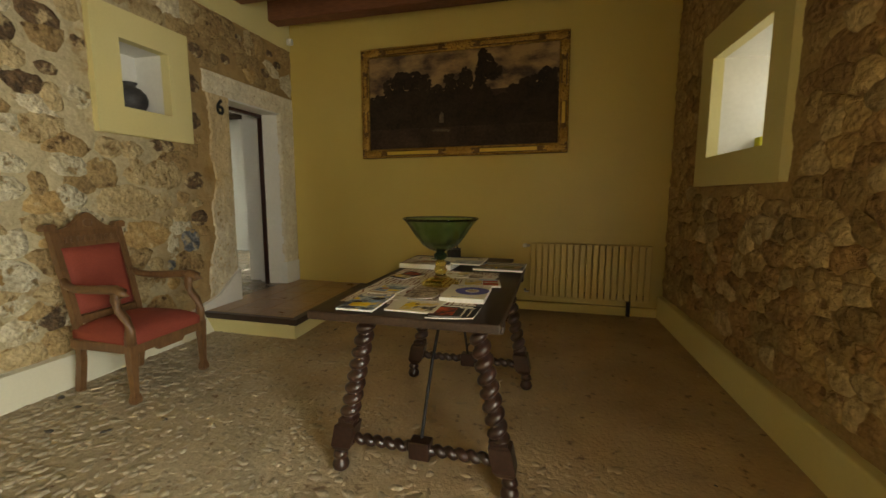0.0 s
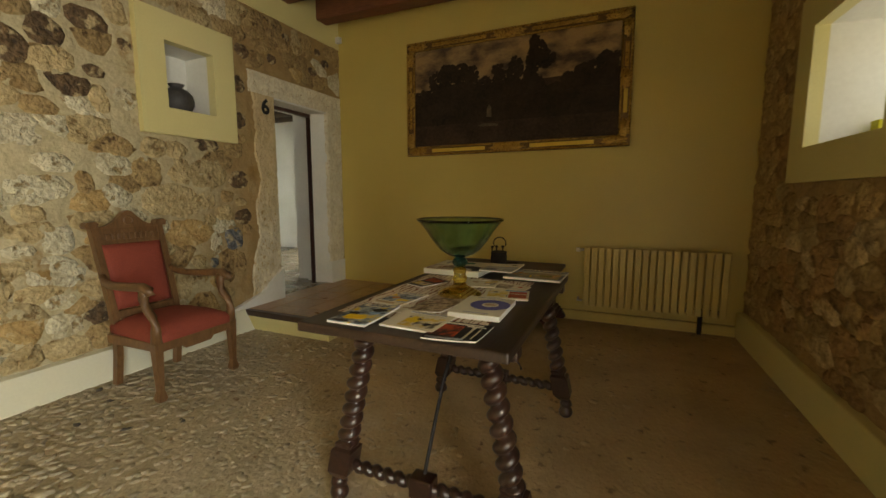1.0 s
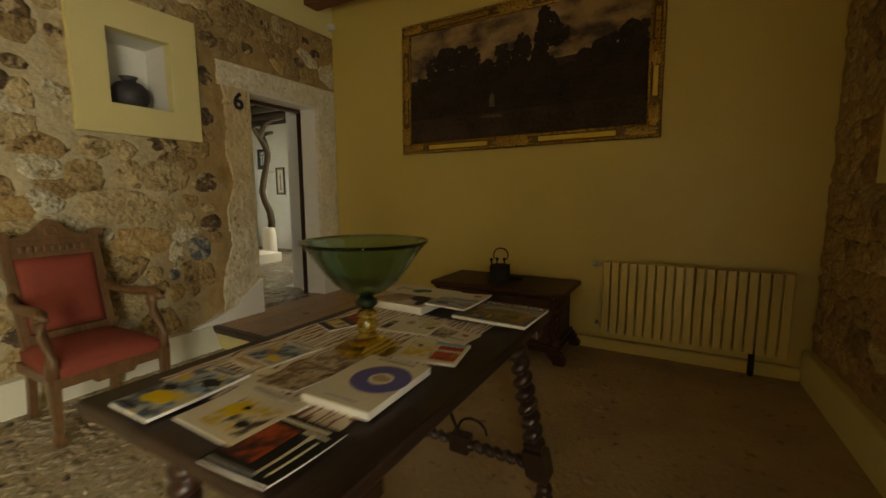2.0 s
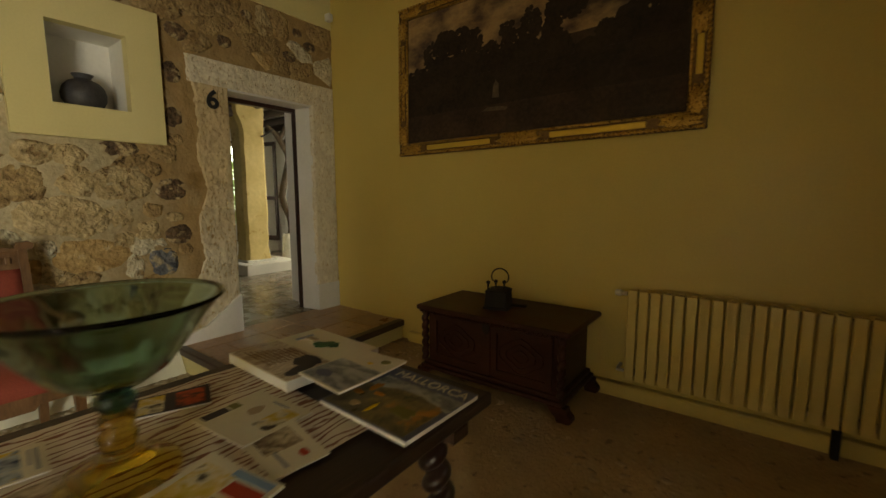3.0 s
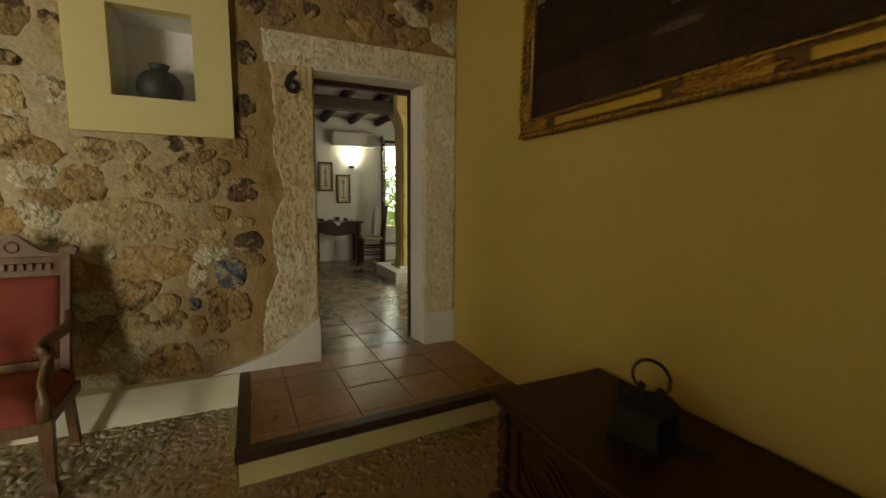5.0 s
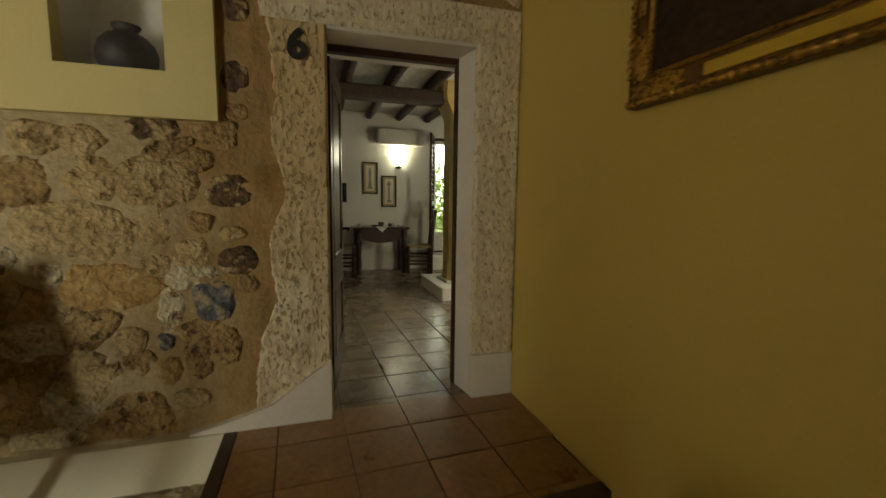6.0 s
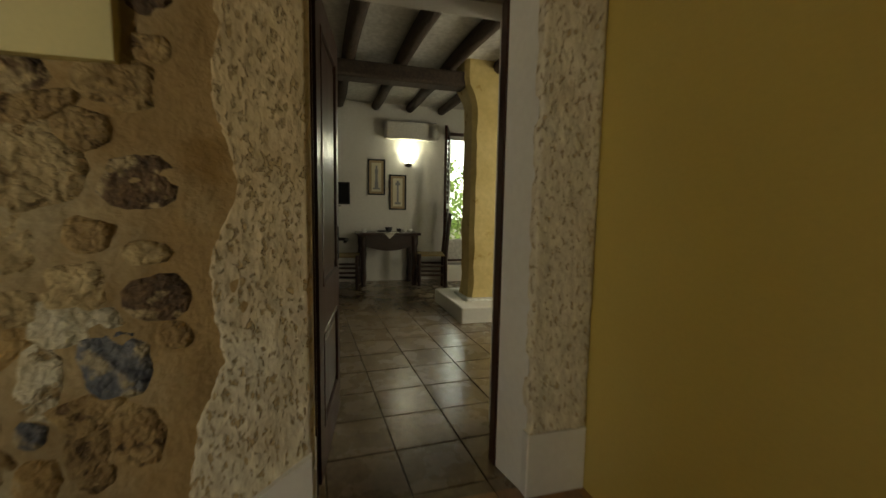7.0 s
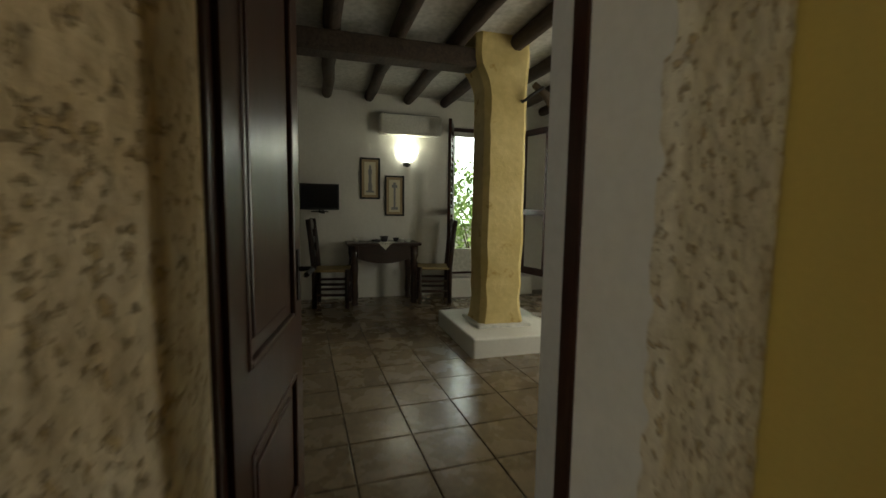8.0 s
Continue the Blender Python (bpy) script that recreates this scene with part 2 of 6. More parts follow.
PLASTIC = mat("white_plastic", (0.72, 0.71, 0.66), (0.76, 0.75, 0.70), 4, 0.4, 0.03)
PAPER = mat("paper", (0.80, 0.78, 0.70), (0.84, 0.82, 0.75), 8, 0.6, 0.05, grain=0.04)
PILLAR = mat("ochre_limewash", (0.54, 0.405, 0.145), (0.70, 0.56, 0.26), 2.6, 0.75, 0.6, 18, dist=0.014, grain=0.15, spots=(0.42, 0.27, 0.075), spot_scale=4.5, spot_at=0.60)
RUSH = mat("woven_rush", (0.30, 0.22, 0.10), (0.42, 0.32, 0.16), 30, 0.8, 0.6, 90)
TRUNKW = mat("weathered_trunk", (0.05, 0.035, 0.022), (0.12, 0.085, 0.055), 8, 0.8, 0.8, 40, stretch=(1, 1, 0.3), dist=0.01)
LEAF = mat("leaf", (0.20, 0.33, 0.07), (0.34, 0.48, 0.15), 3, 0.5, 0.1, island=True, vary=0.35)
DARK_PEBBLE = mat("dark_pebble", (0.05, 0.045, 0.04), (0.12, 0.105, 0.085), 9, 0.6, 0.6, 50)
EARTH = mat("garden_ground", (0.35, 0.30, 0.22), (0.46, 0.40, 0.30), 1.2, 0.95, 0.4, 20)
RENDERED = mat("garden_wall_render", (0.66, 0.65, 0.60), (0.74, 0.73, 0.69), 2, 0.85, 0.3, 20)
GREEN_GLASS = glass("green_glass", (0.46, 0.66, 0.54), 0.05)
KNOP_GLASS = glass("dark_green_glass", (0.02, 0.07, 0.06), 0.05)
# Bluish daylight on the door-wall skirting, put into its cream paint.
SKIRT_DAYLIT = mat("daylit_skirting_paint", (0.75, 0.73, 0.58), (0.79, 0.77, 0.63), 1.2, 0.6, 0.05, 70, grain=0.06, detail=3)
AMBER_GLASS = glass("amber_glass", (0.82, 0.60, 0.10), 0.12)
CLEAR = glass("window_glass", (0.95, 0.97, 0.96), 0.0, 1.1)
SCREEN = mat("tv_screen", (0.008, 0.009, 0.012), (0.012, 0.013, 0.017), 4, 0.15, 0.0)
LAMPGLASS = glow("lit_shade", (0.97, 1.0, 0.86), 14.0)
YELLOW_PLASTIC = mat("yellow_sponge", (0.52, 0.46, 0.008), (0.60, 0.54, 0.015), 9, 0.6, 0.1)


def flat(name, c, rough=0.6):
    """Printed ink."""
    return mat(name, tuple(v * 0.97 for v in c), c, 30, rough, 0.0, grain=0.03, spec=0.2)


INKS = {k: flat("ink_" + k, v) for k, v in dict(yellow=(0.80, 0.56, 0.03), blue=(0.06, 0.13, 0.32), red=(0.45, 0.06, 0.03), black=(0.02, 0.018, 0.018),
        brown=(0.20, 0.12, 0.06), green=(0.05, 0.13, 0.05), grey=(0.30, 0.30, 0.30), slate=(0.16, 0.17, 0.24), tan=(0.48, 0.36, 0.22),
        orange=(0.50, 0.22, 0.04), olive=(0.22, 0.21, 0.07), lilac=(0.14, 0.13, 0.36), cream=(0.76, 0.70, 0.53), sky=(0.25, 0.38, 0.55), dark=(0.06, 0.05, 0.05)).items()}


INKS.update(photo_coast=mat("photo_coast", (0.015, 0.035, 0.10), (0.50, 0.56, 0.58), 16, 0.55, 0.0, 70, spec=0.2, hard=0.06, spots=(0.78, 0.56, 0.04), spot_scale=14, spot_at=0.55),
            photo_lemon=mat("photo_lemon", (0.72, 0.50, 0.02), (0.76, 0.69, 0.50), 18, 0.55, 0.0, 70, spec=0.2, hard=0.05, spots=(0.08, 0.06, 0.04), spot_scale=17, spot_at=0.57),
            photo_ember=mat("photo_ember", (0.03, 0.02, 0.02), (0.50, 0.09, 0.03), 18, 0.55, 0.0, 70, spec=0.2, hard=0.05, spots=(0.55, 0.30, 0.08), spot_scale=18, spot_at=0.64),
            photo_stone=mat("photo_stone", (0.13, 0.08, 0.04), (0.62, 0.51, 0.35), 24, 0.55, 0.0, 80, spec=0.2, hard=0.06, spots=(0.08, 0.06, 0.03), spot_scale=22, spot_at=0.60),
            photo_autumn=mat("photo_autumn", (0.04, 0.035, 0.02), (0.24, 0.19, 0.08), 16, 0.30, 0.0, 70, spec=0.6, hard=0.08, spots=(0.48, 0.22, 0.03), spot_scale=13, spot_at=0.60),
            photo_linen=mat("photo_linen", (0.36, 0.25, 0.16), (0.74, 0.66, 0.54), 12, 0.55, 0.0, 60, spec=0.2, hard=0.10, stretch=(3.0, 1, 1)),
            photo_hills=mat("photo_hills", (0.09, 0.10, 0.11), (0.52, 0.53, 0.51), 11, 0.30, 0.0, 60, spec=0.6, hard=0.07, stretch=(1, 2.5, 1)))


# ---- mesh helpers ----
def part(name, bm, material, parent=None, label="", smooth=False, at=None):
    """Link a bmesh as one mesh object, under a thing or a part where one is given."""
    me = bpy.data.meshes.new(name)
    bm.to_mesh(me)
    bm.free()
    me.materials.append(material)
    if smooth:
        me.polygons.foreach_set("use_smooth", [True] * len(me.polygons))
        me.update()
    ob = new(name, me)
    if at is not None:
        ob.matrix_world = at
    if parent:
        ob.parent = parent
    if label:
        tagged(ob, label)
    return ob


def thing(name, m, label, category, group="", kind=""):
    ob = new(name)
    ob.empty_display_size = 0.1
    ob.matrix_world = m
    return tagged(ob, label, category, group, kind)


def B(*dims, bm=None, bevel=0.0, seg=2):
    """A box from x0, x1, y0, y1, z0, z1, its edges rounded off."""
    bm = bm or bmesh.new()
    x0, x1, y0, y1, z0, z1 = dims
    vs = [bm.verts.new(p) for p in ((x0, y0, z0), (x1, y0, z0), (x1, y1, z0), (x0, y1, z0), (x0, y0, z1), (x1, y0, z1), (x1, y1, z1), (x0, y1, z1))]
    fs = [bm.faces.new([vs[i] for i in f]) for f in ((0, 3, 2, 1), (4, 5, 6, 7), (0, 1, 5, 4), (1, 2, 6, 5), (2, 3, 7, 6), (3, 0, 4, 7))]
    if bevel:
        es = list({e for f in fs for e in f.edges})
        bmesh.ops.bevel(bm, geom=es, offset=bevel, segments=seg, affect="EDGES", profile=0.5)
    return bm


def rings(bm, loops, cap=True, closed=True):
    """Skin a list of loops of points."""
    made = [[bm.verts.new(p) for p in lp] for lp in loops]
    n = len(made[0])
    for a, b in zip(made, made[1:]):
        for i in range(n if closed else n - 1):
            j = (i + 1) % n
            bm.faces.new((a[i], a[j], b[j], b[i]))
    if cap:
        bm.faces.new(made[0][::-1])
        bm.faces.new(made[-1])
    return bm


def lathe(profile, n=20, bm=None, centre=(0, 0, 0), cap=True):
    """A turned shape from (radius, height) pairs."""
    bm = bm or bmesh.new()
    cx, cy, cz = centre
    return rings(bm, [[(cx + r * math.cos(a), cy + r * math.sin(a), cz + z) for a in (2 * math.pi * i / n for i in range(n))] for r, z in profile], cap)


def tube(points, radius, n=8, bm=None, twist=0.0, turns=0.0):
    """A round bar along points; with a twist, a barley-twist bar (a groove runs round it in a spiral)."""
    bm = bm or bmesh.new()
    pts = [Vector(p) for p in points]
    rad = radius if callable(radius) else (lambda f: radius)
    loops = []
    for i, p in enumerate(pts):
        d = (pts[min(i + 1, len(pts) - 1)] - pts[max(i - 1, 0)]).normalized()
        ref = Vector((0, 0, 1)) if abs(d.z) < 0.9 else Vector((0, 1, 0))
        u = d.cross(ref).normalized()
        v = d.cross(u)
        f = i / (len(pts) - 1)
        r = rad(f)
        ph = 2 * math.pi * turns * f
        loops.append([p + (u * math.cos(a) + v * math.sin(a)) * (r * (1 + twist * (2.1 * abs(math.cos((a - ph) / 2)) ** 0.55 - 1.25)) if twist else r) for a in (2 * math.pi * k / n for k in range(n))])
    return rings(bm, loops)


def line(a, b, n):
    a, b = Vector(a), Vector(b)
    return [a.lerp(b, i / n) for i in range(n + 1)]


def prism(outline, depth, axis="x", at=0.0, bm=None):
    """An outline (pairs) pushed out along one axis."""
    bm = bm or bmesh.new()
    def put(p, d):
        return {"x": (d, p[0], p[1]), "y": (p[0], d, p[1]), "z": (p[0], p[1], d)}[axis]
    a = [bm.verts.new(put(p, at)) for p in outline]
    b = [bm.verts.new(put(p, at + depth)) for p in outline]
    n = len(a)
    bm.faces.new(a[::-1]), bm.faces.new(b)
    for i in range(n):
        bm.faces.new((a[i], a[(i + 1) % n], b[(i + 1) % n], b[i]))
    bmesh.ops.recalc_face_normals(bm, faces=bm.faces)
    return bm


def slab(x0, x1, us, zs, holes, axis="y"):
    """A wall between x0 and x1 over a span and height, with holes (u0, u1, z0, z1) through it. axis: along which it runs."""
    bm = bmesh.new()
    ucut = sorted({*us, *(h[0] for h in holes), *(h[1] for h in holes)})
    zcut = sorted({*zs, *(h[2] for h in holes), *(h[3] for h in holes)})
    def solid(i, j):
        if not (0 <= i < len(ucut) - 1 and 0 <= j < len(zcut) - 1):
            return False
        u, z = (ucut[i] + ucut[i + 1]) / 2, (zcut[j] + zcut[j + 1]) / 2
        return not any(h[0] < u < h[1] and h[2] < z < h[3] for h in holes)
    def at(x, u, z):
        return bm.verts.new((x, u, z) if axis == "y" else (u, x, z))
    for i in range(len(ucut) - 1):
        for j in range(len(zcut) - 1):
            if not solid(i, j):
                continue
            u0, u1, z0, z1 = ucut[i], ucut[i + 1], zcut[j], zcut[j + 1]
            for x in (x0, x1):
                bm.faces.new([at(x, u0, z0), at(x, u1, z0), at(x, u1, z1), at(x, u0, z1)])
            for di, dj, q in ((-1, 0, ((u0, z0), (u0, z1))), (1, 0, ((u1, z0), (u1, z1))), (0, -1, ((u0, z0), (u1, z0))), (0, 1, ((u0, z1), (u1, z1)))):
                if not solid(i + di, j + dj):
                    (a, b), (c, d) = q
                    bm.faces.new([at(x0, a, b), at(x1, a, b), at(x1, c, d), at(x0, c, d)])
    bmesh.ops.remove_doubles(bm, verts=bm.verts, dist=0.0005)
    bmesh.ops.recalc_face_normals(bm, faces=bm.faces)
    return bm


def structure(name, bm, material, label, category, smooth=False, at=None):
    return tagged(part(name, bm, material, None, "", smooth, at), label, category, "", "structure")


def bumpy(bm, amount, scale, seed):
    """Wear: push points about by a noise."""
    for v in bm.verts:
        p = v.co * scale + Vector((seed, 0, 0))
        v.co += Vector((noise.noise(p), noise.noise(p + Vector((9, 0, 0))), noise.noise(p + Vector((0, 9, 0))))) * amount
    return bm


# ---- the hall ----
WX, NY, FZ = -3.25, 4.815, 0.171          # face of the door wall, face of the far wall, level of the step and the bedroom
RIGHT = pose(1.14, NY, 0, 0, 0, 2.0)      # the window wall runs slightly askew
DOOR = (3.715, 4.56, FZ, 2.25)
NICHE = (2.59, 3.01, 1.945, 2.45)

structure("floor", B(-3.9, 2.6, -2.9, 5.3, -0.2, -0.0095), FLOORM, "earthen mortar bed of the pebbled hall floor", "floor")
structure("wall_west", slab(-3.63, WX - 0.035, (-2.9, 7.9), (-0.2, 3.75), [(DOOR[0], DOOR[1], 0.1, DOOR[3]), NICHE]), WHITE, "thick plastered wall between hall and bedroom", "wall")
structure("wall_bedroom_side", slab(-3.85, -3.632, (-2.9, 7.9), (-0.2, 3.75), [(3.60, 4.635, 0.1, DOOR[3] + 0.03)]), WHITE, "white plastered bedroom face of the thick wall", "wall")
structure("wall_north", B(WX - 0.012, 1.9, NY, NY + 0.45, -0.2, 3.75), YELLOW, "yellow painted plaster wall with a large painting", "wall")
# Out of view; the doorway is made up for the south fill lamp.
structure("wall_south", slab(-2.9, -2.6, (-3.85, 2.4), (-0.2, 3.75), [(0.05, 1.05, -0.2, 2.35)], "x"), YELLOW, "yellow painted plaster wall closing the hall", "wall")
WIN = (-1.90, -1.04, 1.572, 2.31)
structure("wall_east", slab(0.035, 0.65, (-7.6, 0.3), (-0.2, 3.75), [WIN, (-6.45, -4.9, -0.2, 2.35)]), WHITE, "thick stone wall with a deep window", "wall", at=RIGHT)
structure("ceiling", B(-3.9, 2.6, -2.9, 5.3, 3.56, 3.75), CREAM, "cream plaster ceiling over dark beams", "ceiling")
structure("niche_back", B(-3.62, -3.56, NICHE[0] - 0.02, NICHE[1] + 0.02, NICHE[2] - 0.02, NICHE[3] + 0.02), WHITE, "white plastered back of the wall niche", "niche")
structure("upper_wall", B(WX - 0.02, WX + 0.012, -2.6, NY, 3.035, 3.56), CREAM, "cream plaster band above the bare stone", "wall")

beam0 = None
for y in (4.41, 3.80, 3.18, 2.56, 1.94, 1.32, 0.70, 0.08, -0.54, -1.16, -1.78):
    if beam0 is None:
        beam0 = tagged(part("ceiling_beam", B(WX, 1.30, 0, 0.19, 0, 0.31, bevel=0.012), BEAM, None, "", at=pose(0, y, 3.25)),
                       "reddish brown wooden ceiling beam across the hall", "beam", "hall ceiling beams")
    else:
        copy_thing(beam0, pose(0, y, 3.25))


def relief(u0, u1, v0, v1, step, skip, amp, seed):
    """A rough plaster face in the y-z plane, left open where skip(u, v) holds."""
    bm = bmesh.new()
    nu, nv = int((u1 - u0) / step), int((v1 - v0) / step)
    g = {}
    def vert(i, j):
        if (i, j) not in g:
            u, v = u0 + (u1 - u0) * i / nu, v0 + (v1 - v0) * j / nv
            p = Vector((u * 5, v * 5, seed))
            g[i, j] = bm.verts.new((amp * (noise.noise(p) + 0.8 * noise.noise(p * 2.7) + 0.6 * noise.noise(p * 6.3)), u, v))
        return g[i, j]
    for i in range(nu):
        for j in range(nv):
            if not skip(u0 + (u1 - u0) * (i + 0.5) / nu, v0 + (v1 - v0) * (j + 0.5) / nv):
                bm.faces.new((vert(i, j), vert(i + 1, j), vert(i + 1, j + 1), vert(i, j + 1)))
    return bm


def in_door(u, v):
    return DOOR[0] - 0.03 < u < DOOR[1] + 0.03 and v < DOOR[3] + 0.03


def in_niche(u, v):
    return NICHE[0] - 0.04 < u < NICHE[1] + 0.04 and NICHE[2] - 0.04 < v < NICHE[3] + 0.04


face_west = structure("stone_face_west", relief(-2.6, NY, 0.0, 3.04, 0.026, lambda u, v: in_door(u, v) or in_niche(u, v), 0.015, 3.0), MORTAR,
                      "rubble masonry face with broad tan lime mortar joints", "wall", True, pose(WX, 0, 0))
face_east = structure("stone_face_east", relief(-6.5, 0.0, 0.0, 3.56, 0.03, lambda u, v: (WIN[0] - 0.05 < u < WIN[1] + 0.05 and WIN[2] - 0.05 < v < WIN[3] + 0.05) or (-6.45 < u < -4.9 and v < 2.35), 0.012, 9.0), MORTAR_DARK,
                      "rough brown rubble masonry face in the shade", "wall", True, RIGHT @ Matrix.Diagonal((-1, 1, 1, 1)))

# skirting of the hall: battered plaster at the door wall, straight ones elsewhere
structure("baseboard", prism([(-3.27, 0.185), (-3.19, 0.175), (-3.085, 0.0), (-3.085, -0.05), (-3.27, -0.05)], 5.78, "y", -2.6), SKIRT_DAYLIT, "cream painted plaster skirting at the door wall", "skirting")
structure("baseboard", B(-2.2, 1.14, NY - 0.05, NY + 0.01, -0.05, 0.085, bevel=0.012), YELLOW, "low yellow plaster skirting under the radiator", "skirting")
structure("baseboard", B(-0.062, 0.04, -4.9, -0.03, -0.05, 0.225, bevel=0.012), CREAM, "cream painted plaster skirting at the window wall", "skirting", at=RIGHT)

# the niche surround
bm = slab(WX - 0.0347, -3.20, (2.385, 3.215), (1.737, 2.665), [NICHE])
structure("niche_surround", bm, CREAM, "flat cream plaster frame round the wall niche", "surround")
bm = slab(-0.045, 0.0347, (-2.115, -0.815), (1.352, 2.53), [WIN])
structure("window_surround", bm, CREAM, "flat cream plaster frame round the deep window", "surround", at=RIGHT)
win = structure("window_1", slab(0.60, 0.64, (WIN[0] + 0.003, WIN[1] - 0.003), (WIN[2] + 0.003, WIN[3] - 0.003), [(WIN[0] + 0.05, -1.49, WIN[2] + 0.05, WIN[3] - 0.05), (-1.45, WIN[1] - 0.05, WIN[2] + 0.05, WIN[3] - 0.05)]),
                DOORWOOD, "small wooden casement window at the outer face", "window", at=RIGHT)
for a, b in ((WIN[0] + 0.05, -1.49), (-1.45, WIN[1] - 0.05)):
    p = part("pane", B(0.618, 0.623, a, b, WIN[2] + 0.05, WIN[3] - 0.05), CLEAR, win)
    p.matrix_parent_inverse = RIGHT.inverted()
    p.matrix_world = RIGHT
    p.visible_shadow = False


# ---- the door and its surround ----
EDGE = [(0.2, 3.335), (0.47, 3.34), (0.66, 3.375), (0.85, 3.455), (0.96, 3.43), (1.1, 3.42), (1.2, 3.43), (1.3, 3.47), (1.41, 3.505), (1.53, 3.485), (1.62, 3.45), (1.72, 3.44), (1.89, 3.47), (2.25, 3.44), (2.5, 3.41)]


def left_edge(z):
    """Ragged outer edge of the dressed stone beside the door."""
    base = EDGE[0][1]
    for (z0, y0), (z1, y1) in zip(EDGE, EDGE[1:]):
        if z0 <= z <= z1:
            base = y0 + (y1 - y0) * (z - z0) / (z1 - z0)
    return base + 0.010 * noise.noise(Vector((z * 17.0, 1.3, 0))) + 0.009 * noise.noise(Vector((z * 47.0, 5.3, 0)))


def dressed(edge0, edge1, z0, z1, nz, nu, amp, seed):
    bm = bmesh.new()
    loops = []
    for j in range(nz + 1):
        z = z0 + (z1 - z0) * j / nz
        a, b = edge0(z), edge1(z)
        row = [(-0.03, a - 0.004, z)]
        for i in range(nu + 1):
            u = a + (b - a) * i / nu
            p = Vector((u * 22, z * 22, seed))
            rim = 0.0 if 0 < i < nu else -0.006
            row.append((0.016 + rim + amp * (noise.noise(p) + 0.6 * noise.noise(p * 2.3)), u, z))
        row.append((-0.03, b + 0.001, z))
        loops.append(row)
    rings(bm, loops, False, False)
    return bm


sur = thing("door_surround", pose(WX, 0, 0), "weathered pitted sandstone surround of the bedroom door", "door surround", kind="structure")
part("jamb", dressed(left_edge, lambda z: DOOR[0], 0.20, DOOR[3], 220, 44, 0.005, 1), MARES, sur, "", True)
part("jamb", dressed(lambda z: DOOR[1] - 0.012 + 0.012 * noise.noise(Vector((z * 9, 5, 1))), lambda z: NY - 0.004, 0.44, DOOR[3], 180, 26, 0.004, 2), MARES_PALE, sur, "", True)
part("lintel", dressed(lambda z: left_edge(z) - 0.02, lambda z: NY - 0.004, DOOR[3], 2.455, 26, 150, 0.005, 4), MARES_PALE, sur, "", True)
part("plaster_base", B(-0.03, 0.022, DOOR[1] - 0.02, NY - 0.002, FZ, 0.445, bevel=0.006), WHITE, sur, "smooth white plaster base of the jamb")
part("plaster_wedge", prism([(3.02, 0.185), (3.02, 0.172), (3.716, 0.172), (3.716, 0.50), (3.62, 0.44), (3.42, 0.29), (3.2, 0.225)], 0.075, "x", -0.03), WHITE, sur, "white plaster wedge below the ragged stone")
# plastered reveals of the doorway
part("reveal", prism([(-0.012, DOOR[1] - 0.012), (-0.03, DOOR[1] - 0.016), (-0.215, 4.510), (-0.215, 4.60), (-0.012, 4.60)], DOOR[3] - FZ, "z", FZ), WHITE, sur, "white plastered splayed reveal")
part("reveal", B(-0.215, 0.004, DOOR[0] - 0.02, DOOR[0] + 0.008, FZ + 0.26, DOOR[3], bevel=0.012), MARES, sur, "pitted sandstone reveal")
part("reveal", B(-0.215, 0.006, DOOR[0] - 0.02, DOOR[0] + 0.012, FZ, FZ + 0.26, bevel=0.004), WHITE, sur, "white plastered foot of the reveal")
part("soffit", B(-0.36, 0.0, DOOR[0], DOOR[1] - 0.012, DOOR[3] - 0.012, DOOR[3] + 0.02), WHITE, sur, "white plastered soffit")

# room number on the jamb
def writing(name, text, size, m, material, parent=None, thick=0.002, bold=0.0):
    cu = bpy.data.curves.new(name, "FONT")
    cu.body, cu.size, cu.extrude, cu.align_x, cu.align_y = text, size, thick, "CENTER", "CENTER"
    cu.offset = bold
    tmp = new("tmp", cu)
    me = bpy.data.meshes.new_from_object(tmp)
    bpy.data.objects.remove(tmp)
    me.materials.clear()
    me.materials.append(material)
    ob = new(name, me)
    if parent:
        ob.parent = parent
    ob.matrix_basis = m
    return ob


six = writing("room_number", "6", 0.20, pose(WX + 0.032, 3.578, 2.128, 90, 0, 90), BLACK, None, 0.003, 0.006)
tagged(six, "black numeral plate fixed to the sandstone door surround", "room number")

dframe = thing("door_1", pose(0, 0, 0), "dark mahogany panelled door standing open into the bedroom", "door", kind="structure")
part("door_frame", B(-3.525, -3.465, 4.500, DOOR[1] + 0.03, FZ, DOOR[3], bevel=0.004), DOORWOOD, dframe)
part("door_frame", B(-3.525, -3.465, DOOR[0] - 0.03, DOOR[0] + 0.016, FZ, DOOR[3], bevel=0.004), DOORWOOD, dframe)
part("door_frame", B(-3.525, -3.465, DOOR[0] + 0.016, 4.500, DOOR[3] - 0.05, DOOR[3] + 0.01, bevel=0.004), DOORWOOD, dframe)
LEAFM = pose(-3.527, 3.700, FZ, 0, 0, 171.5)


def leaf_part(name, bm, material, label=""):
    ob = part(name, bm, material, dframe, label)
    ob.matrix_basis = LEAFM
    return ob


